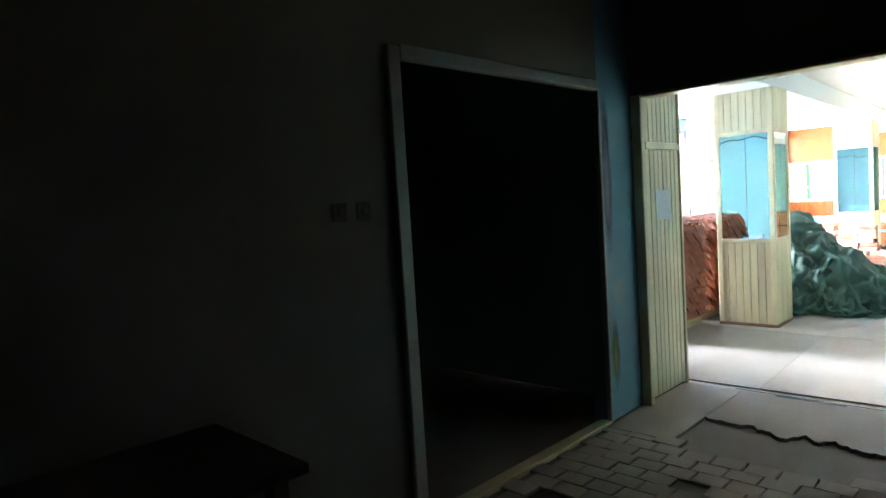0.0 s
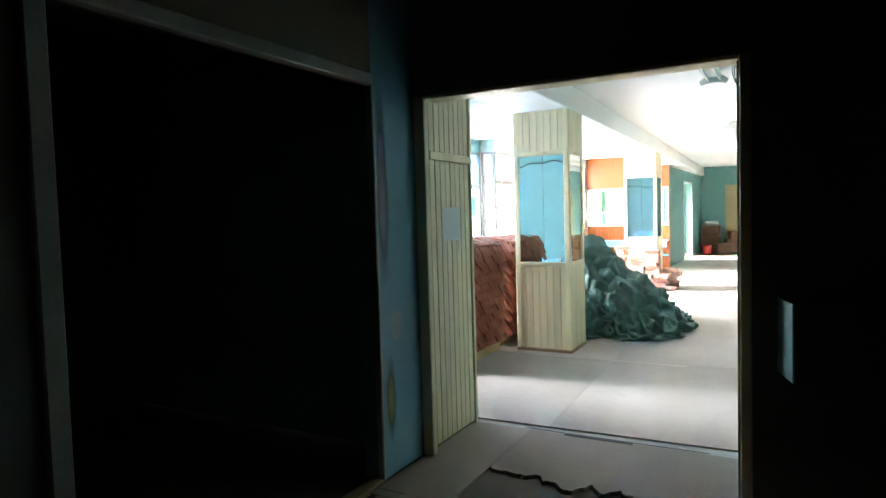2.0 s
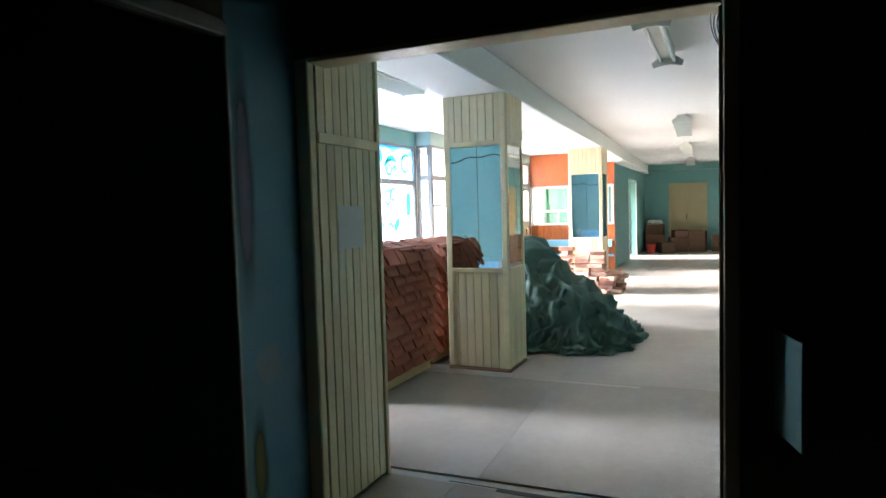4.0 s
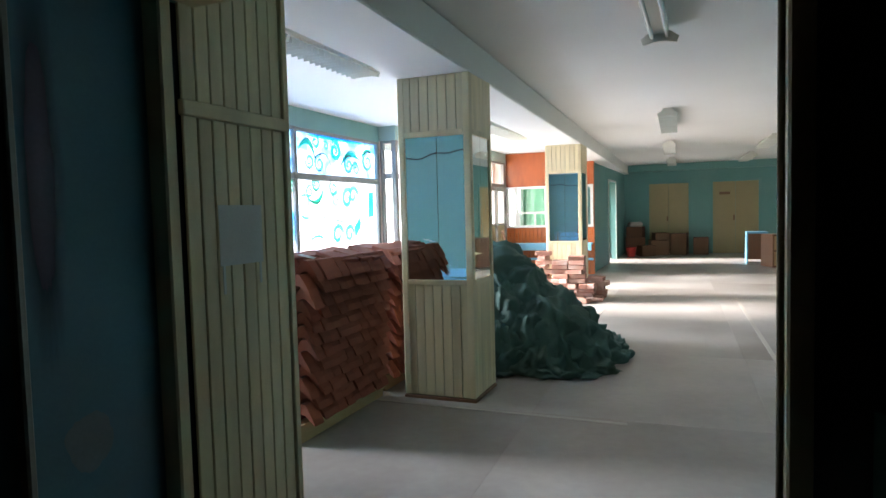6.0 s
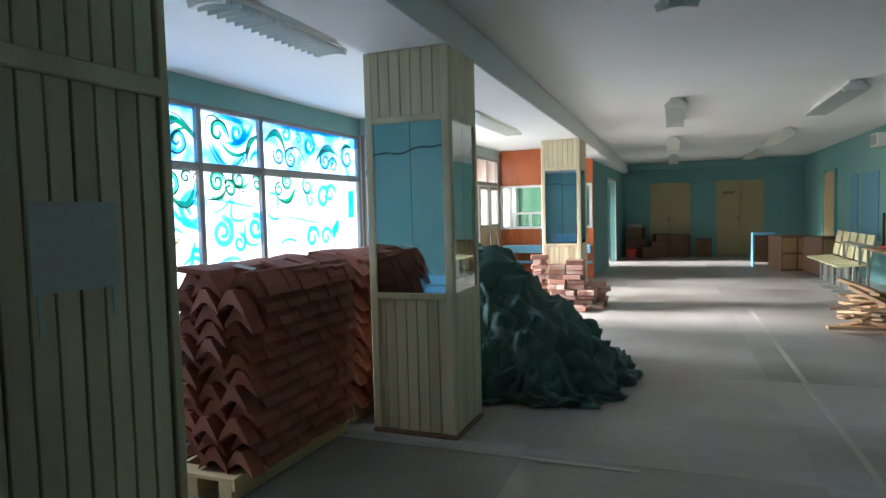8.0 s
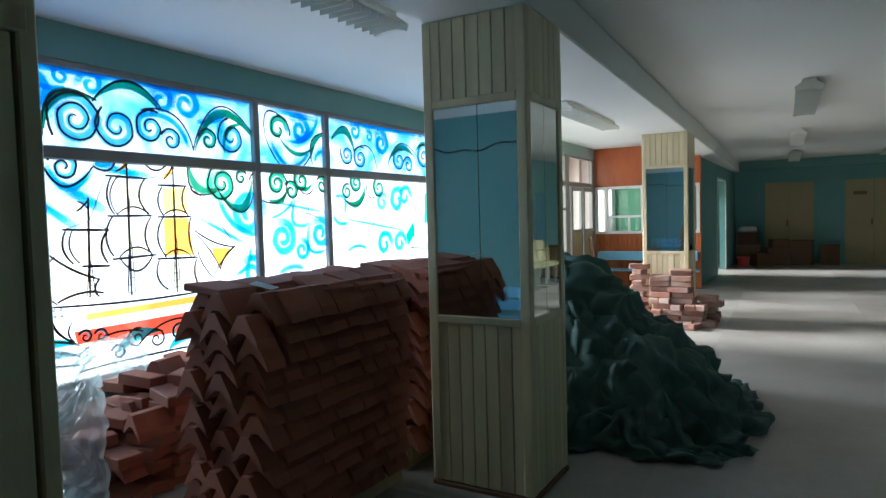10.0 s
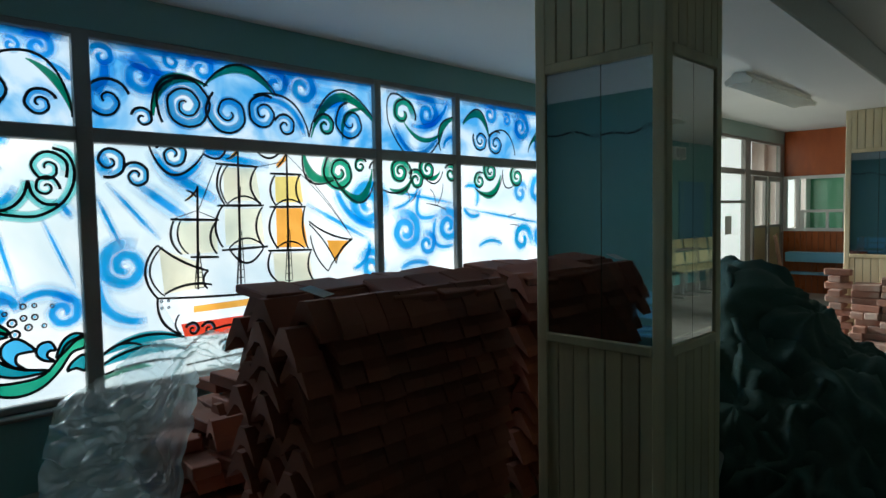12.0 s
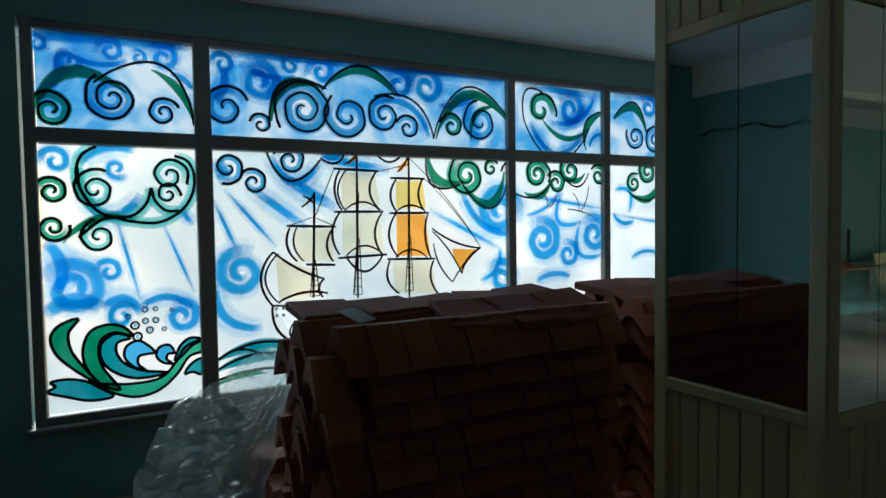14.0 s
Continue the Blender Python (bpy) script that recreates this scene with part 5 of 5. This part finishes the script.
def tile_stack(x, y, z, rows, cols, layers, lean, turn, label):
    t = thing("tile_stack", label, "roof tiles", (x, y, z), turn, "stacked roof tiles")
    for k in range(layers):
        for i in range(rows):
            n = cols * 2 if i == rows - 1 else cols
            wide = 0.195 * cols / n
            for j in range(n):
                jx, jy = random.uniform(-0.007, 0.007), random.uniform(-0.003, 0.003) - (0.03 * random.random() if j == 0 else 0)
                if j == 0:
                    jx, jy = random.uniform(-0.02, 0.02), random.uniform(-0.055, 0.03)
                m = pose((i - (rows - 1) / 2) * 0.157 + jx + lean * k + random.choice((0, 0.004)), (j + 0.5 + 0.2 * (k % 2) * (n > cols)) * wide + jy, 0.0793 * k + random.uniform(0, 0.006), random.uniform(-1.2, 1.2), random.uniform(-2, 2) * (1.6 if j == 0 else 1), random.uniform(-1.5, 1.5) * (3 if j == 0 else 1))
                share("tile", (short if random.random() < 0.7 else short2) if n > cols else ridge, t, m)
    for j in range(cols):
        for i in range(2):
            if random.random() < 0.92:
                share("tile", flat_tile, t, pose((i - 0.5) * 0.215 + lean * layers + random.uniform(-0.02, 0.02), (j + 0.5) * 0.195, 0.0793 * layers + 0.03 - 0.015 * i, random.uniform(-4, 4), random.uniform(8, 20) if i else random.uniform(-9, 6), random.uniform(-7, 7)))
    return t


def pallet(x, y, w, d, label):
    p = thing("pallet", label, "pallet", (x, y, 0), 0, "pallets under the tiles")
    for i in range(5):
        part("deck_board", boxes((-w / 2, w / 2, i * (d - 0.1) / 4, i * (d - 0.1) / 4 + 0.1, 0.1, 0.12), bevel=0.002), M_PINE, p)
    for s in (-w / 2, -0.04, w / 2 - 0.08):
        part("stringer", boxes((s, s + 0.08, 0, d, 0.0, 0.1), bevel=0.003), M_PINE, p)
    part("edge_board", boxes((w / 2 - 0.0, w / 2 + 0.02, 0, d, 0.06, 0.125), bevel=0.002), M_PINE, p)
    return p


pallet(-2.36, 7.5, 0.5, 1.1, "pale pine pallet under stacked roof tiles")
pallet(-2.4, 8.72, 0.5, 0.95, "pale pine pallet under leaning roof tiles")
tile_stack(-2.28, 7.57, 0.122, 3, 5, 12, 0.0035, 0, "tall stack of terracotta ridge tiles on a pallet")
tile_stack(-2.3, 8.74, 0.122, 3, 4, 12, 0.004, -4, "second leaning stack of terracotta ridge tiles")
low = thing("block_pile", "low pile of terracotta blocks under plastic by the window", "block pile", (-3.4, 8.5, 0))
block_mesh = mesh_of("clay_block", boxes((-0.11, 0.11, -0.065, 0.065, 0, 0.06), bevel=0.005), M_TILE)
for k in range(9):
    for i in range(3):
        for j in range(9):
            edge = j < 2 and k > 3 + 2 * j + i % 2
            if edge or random.random() < 0.06 + 0.04 * k * (k > 5):
                continue
            share("block", block_mesh if (i + j + k) % 4 else ridge, low, pose(-0.3 + i * 0.235 + random.uniform(-0.02, 0.02), -0.75 + j * 0.14 + random.uniform(-0.015, 0.015), k * 0.063, random.uniform(-5, 5), random.uniform(-6, 6), random.uniform(-16, 16)))
scrap = tagged(part("paper_scrap", boxes((-0.05, 0.05, -0.03, 0.03, 0, 0.002), m=pose(-2.12, 7.68, 1.135, 4, 14, 20)), M_PAPER), "white paper scrap lying on the roof tiles", "paper")


# ---- cloth and film ----
def crumple(bm, amount, scale, seed):
    """Push points about in sharp folds."""
    for v in bm.verts:
        p = v.co * scale + Vector((seed, seed * 1.7, seed * 0.3))
        w = noise.noise_vector(p * 0.6) * 0.9
        r = sum((0.6 - abs(noise.noise((p + w) * f))) / f ** 0.85 for f in (1.0, 2.1, 4.3))
        v.co += v.normal * amount * r + noise.noise_vector(p * 1.4) * amount * 0.55


heap = thing("tarpaulin_heap", "heap of crumpled dark green tarpaulin on the floor", "tarpaulin")


def heap_height(x, y):
    d = math.hypot((x + 1.7) / (1.02 if x > -1.7 else 0.9), (y - 10.2) / (0.74 if y < 10.2 else 1.5))
    low = max(0, 1 - math.hypot((x + 0.95) / 0.46, (y - 10.1) / 0.62))
    return min(0.9, 1.02 * (1 - d)) + 0.06 * max(0, 1 - 4 * d) + 0.17 * low


def crease(p, seed):
    """Draped cloth: long soft swells, sharp crests that run down the flank and small wrinkles, in metres."""
    q = Vector((p.x * 2.3, p.y * 3.0, p.z * 1.5)) + Vector((seed, -seed * 1.3, seed * 0.7))
    q += noise.noise_vector(q * 0.8) * 0.75
    return 0.1 * (0.55 - 2.2 * abs(noise.noise(q))) + 0.065 * (0.5 - 2.0 * abs(noise.noise(q * 2.3))) + 0.05 * noise.noise(q * 0.9 + Vector((7, 3, 1))) + 0.02 * noise.noise(q * 6.5)


def on_heap(x, y, out):
    """The place out metres off the heap's flank at x, y."""
    e = 0.04
    n = Vector((heap_height(x - e, y) - heap_height(x + e, y), heap_height(x, y - e) - heap_height(x, y + e), 2 * e)).normalized()
    return Vector((x, y, max(heap_height(x, y), 0.0))) + n * out


bm = bmesh.new()
bmesh.ops.create_grid(bm, x_segments=110, y_segments=120, size=1.0)
for v in bm.verts:
    x, y = -1.65 + v.co.x * 1.2, 10.5 + v.co.y * 1.5
    h = heap_height(x, y)
    v.co = on_heap(x, y, crease(Vector((x, y, h)), 3.0) - 0.05) if h > -0.02 else Vector((x, y, -0.1))
bmesh.ops.delete(bm, geom=[f for f in bm.faces if all(v.co.z < -0.01 for v in f.verts)], context="FACES")
part("mound", bm, M_GREEN, heap, smooth=True)
random.seed(5)


def sheet_fold(x0, y0, r, seed):
    """One thrown sheet: its rim is ragged and lies loose on the heap."""
    bm = bmesh.new()
    rings, segs = 22, 64
    rows = []
    lift = random.uniform(0.06, 0.15)
    aspect, spin = random.uniform(0.55, 0.85), random.uniform(0, math.tau)
    for i in range(rings + 1):
        u = i / rings
        row = []
        for k in range(segs):
            a = k * math.tau / segs
            rr = r * u * (1 + 0.34 * noise.noise(Vector((math.cos(a) * 1.3, math.sin(a) * 1.3, seed))) + 0.16 * noise.noise(Vector((math.cos(a) * 4, math.sin(a) * 4, seed + 9))))
            px, py = rr * math.cos(a), rr * math.sin(a) * aspect
            x, y = x0 + px * math.cos(spin) - py * math.sin(spin), y0 + px * math.sin(spin) + py * math.cos(spin)
            h = max(heap_height(x, y), 0.0)
            q = on_heap(x, y, lift * (1 - u ** 3) - 0.02 + crease(Vector((x, y, h)), seed) * (1.1 - 0.35 * u) + 0.03 * u * math.sin(a * 6 + seed))
            q.z = max(q.z, 0.004 + 0.01 * (1 - u))
            row.append(bm.verts.new(q))
        rows.append(row)
    for p, q in zip(rows[1:], rows[2:]):
        for k in range(segs):
            bm.faces.new((p[k], q[k], q[(k + 1) % segs], p[(k + 1) % segs]))
    mid = bm.verts.new(sum((v.co for v in rows[1]), Vector()) / segs)
    for k in range(segs):
        bm.faces.new((mid, rows[1][k], rows[1][(k + 1) % segs]))
    for v in rows[0]:
        bm.verts.remove(v)
    bmesh.ops.recalc_face_normals(bm, faces=bm.faces)
    return bm


for i in range(30):
    u, a = (i + 0.5) / 30, i * 2.4
    x, y = -1.58 + 0.78 * u ** 0.6 * math.cos(a) + 0.12, 10.15 + 0.62 * u ** 0.6 * math.sin(a)
    part("fold", sheet_fold(x, y, random.uniform(0.22, 0.42), i * 7.31), M_GREEN, heap, smooth=True)
for i, (x, y, r) in enumerate(((-0.8, 10.75, 0.3), (-0.78, 9.72, 0.26), (-1.1, 9.6, 0.3), (-0.66, 10.3, 0.28), (-0.72, 11.0, 0.22))):
    part("fold", sheet_fold(x, y, r, 300 + i * 5.7), M_GREEN, heap, smooth=True)
tub = thing("rubble_tub", "white rubble tub half hidden by the tarpaulin", "tub", (-1.6, 9.34, 0))
bm = bmesh.new()
bmesh.ops.create_cone(bm, cap_ends=False, segments=24, radius1=0.1, radius2=0.15, depth=0.26, matrix=pose(0, 0, 0.13))
bmesh.ops.create_circle(bm, cap_ends=True, segments=24, radius=0.1, matrix=pose(0, 0, 0.003))
part("body", bm, M_GREY, tub)
bm = bmesh.new()
bmesh.ops.create_circle(bm, cap_ends=True, segments=24, radius=0.135, matrix=pose(0, 0, 0.21))
part("rubble", bm, M_BRICK, tub)

M_FILM = glass("cloudy_plastic_film", (0.84, 0.92, 0.92), 0.12)
nt = M_FILM.node_tree
haze, both = nt.nodes.new("ShaderNodeBsdfTranslucent"), nt.nodes.new("ShaderNodeMixShader")
haze.inputs[0].default_value, both.inputs[0].default_value = (0.85, 0.93, 0.93, 1), 0.3
nt.links.new(nt.nodes["Material Output"].inputs[0].links[0].from_socket, both.inputs[1])
nt.links.new(haze.outputs[0], both.inputs[2])
nt.links.new(both.outputs[0], nt.nodes["Material Output"].inputs[0])
bm = bmesh.new()
bmesh.ops.create_grid(bm, x_segments=130, y_segments=130, size=1.0)
for v in bm.verts:
    u, w = (v.co.x + 1) / 2, (v.co.y + 1) / 2
    keep = 1 - 0.72 * min(1, max(0, (w - 0.42) / 0.3))
    x = -4.06 + 0.98 * u * keep
    y = 7.34 + 0.99 * w - 0.34 * (1 - w) * u
    top = 0.36 + 0.28 * min(1, w * 1.8)
    v.co = Vector((x, y, top * (1 - u * keep) ** 0.8 + 0.05 * math.sin(5 * u + 7 * w) * u + 0.05 * abs(noise.noise(Vector((3 * w + 2 * u, 7 * w - 5 * u, 3)))) + 0.02))
bm.normal_update()
crumple(bm, 0.04, 6.5, 11.0)
for v in bm.verts:
    v.co.z = max(v.co.z, 0.003)
film = tagged(part("plastic_film", bm, M_FILM, smooth=True), "crumpled clear plastic film draped by the window sill", "plastic sheet")
film.visible_shadow = False

bench = thing("blue_bench", "pale blue slatted bench against the south wall", "bench", (-3.0, 6.15, 0))
for y in (-0.12, 0.0, 0.12):
    part("slat", boxes((-0.75, 0.75, y - 0.05, y + 0.05, 0.42, 0.445), bevel=0.004), M_BLUE, bench)
for z in (0.5, 0.62):
    part("slat", boxes((-0.75, 0.75, -0.215, -0.19, z, z + 0.1), bevel=0.004), M_BLUE, bench)
for x in (-0.65, 0.65):
    part("leg", boxes((x - 0.025, x + 0.025, -0.19, 0.16, 0, 0.42), (x - 0.025, x + 0.025, -0.19, -0.15, 0.42, 0.74), bevel=0.004), M_STEEL, bench)
cable = bpy.data.curves.new("wall_cable", "CURVE")
cable.dimensions, cable.bevel_depth = "3D", 0.008
sp = cable.splines.new("POLY")
sp.points.add(40)
for i, p in enumerate(sp.points):
    x = -4.0 + i * 0.065
    p.co = (x, 5.932, 2.05 + 0.03 * math.sin(i * 0.35) + 0.015 * math.sin(i * 1.1) + 0.03 * (i / 40), 1)
cable.materials.append(M_BLACK)
tagged(new("wall_cable", cable), "black sagging cable along the teal south wall", "cable")
structure("wall_band", boxes((-4.1, -1.95, 5.92, 5.926, 2.37, CEIL), (0.35, 3.1, 5.92, 5.926, 2.37, CEIL)), M_WHITE, "flaking white band above the teal wall", "wall")
wire = bpy.data.curves.new("loose_wire", "CURVE")
wire.dimensions, wire.bevel_depth = "3D", 0.002
for k in range(3):
    sp = wire.splines.new("POLY")
    sp.points.add(14)
    for i, p in enumerate(sp.points):
        u = i / 14
        p.co = (0.3 - 0.035 * math.sin(u * 2.6 + k * 0.5) * (0.5 + 0.3 * k), 5.94 + 0.01 * k, 2.06 - (0.1 + 0.04 * k) * u, 1)
wire.materials.append(M_BLACK)
tagged(new("loose_wire", wire), "loose dark wires hanging at the doorway head", "wire")

# ---- lobby floor tiles ----
random.seed(8)
cobble = mesh_of("lobby_tile", boxes((-0.0795, 0.0795, -0.0598, 0.0598, -0.02, 0), bevel=0.004), M_STONE)
for i in range(12):
    for j in range(19):
        x, y = -1.28 + i * 0.162 + 0.05 * (j % 2), 3.1 + j * 0.122
        if y > 5.28 and -0.88 < x < -0.08 or random.random() < 0.03 or y > 5.3:
            continue
        share("tile", cobble, floor2, pose(x, y, random.uniform(-0.004, 0.003), random.uniform(-1.5, 1.5), random.uniform(-1.5, 1.5), random.uniform(-3, 3)))
def rubble_edge(x0, x1, y0, y1):
    """A torn sheet of screed that ends in a ragged line."""
    bm = bmesh.new()
    n = 60
    top = [bm.verts.new((x0 + (x1 - x0) * i / n, y0 + 0.12 * noise.noise(Vector((i * 0.21, y0, 0))) + 0.04 * noise.noise(Vector((i * 0.9, y0, 5))), 0.0)) for i in range(n + 1)]
    back = [bm.verts.new((v.co.x, y1, 0.0)) for v in top]
    foot = [bm.verts.new((v.co.x, v.co.y - 0.012 - 0.01 * noise.noise(Vector((v.co.x * 9, 2, 0))), -0.018)) for v in top]
    for i in range(n):
        bm.faces.new((top[i], top[i + 1], back[i + 1], back[i]))
        bm.faces.new((foot[i], foot[i + 1], top[i + 1], top[i]))
    return bm
structure("floor_screed", rubble_edge(-0.95, 0.35, 5.74, 6.448), M_STONE, "worn screed at the threshold with a ragged edge", "floor")
structure("floor_screed_2", boxes((-1.36, -0.95, 5.3, 6.448, -0.03, 0.0), bevel=0.004), M_STONE, "worn screed beside the threshold", "floor")
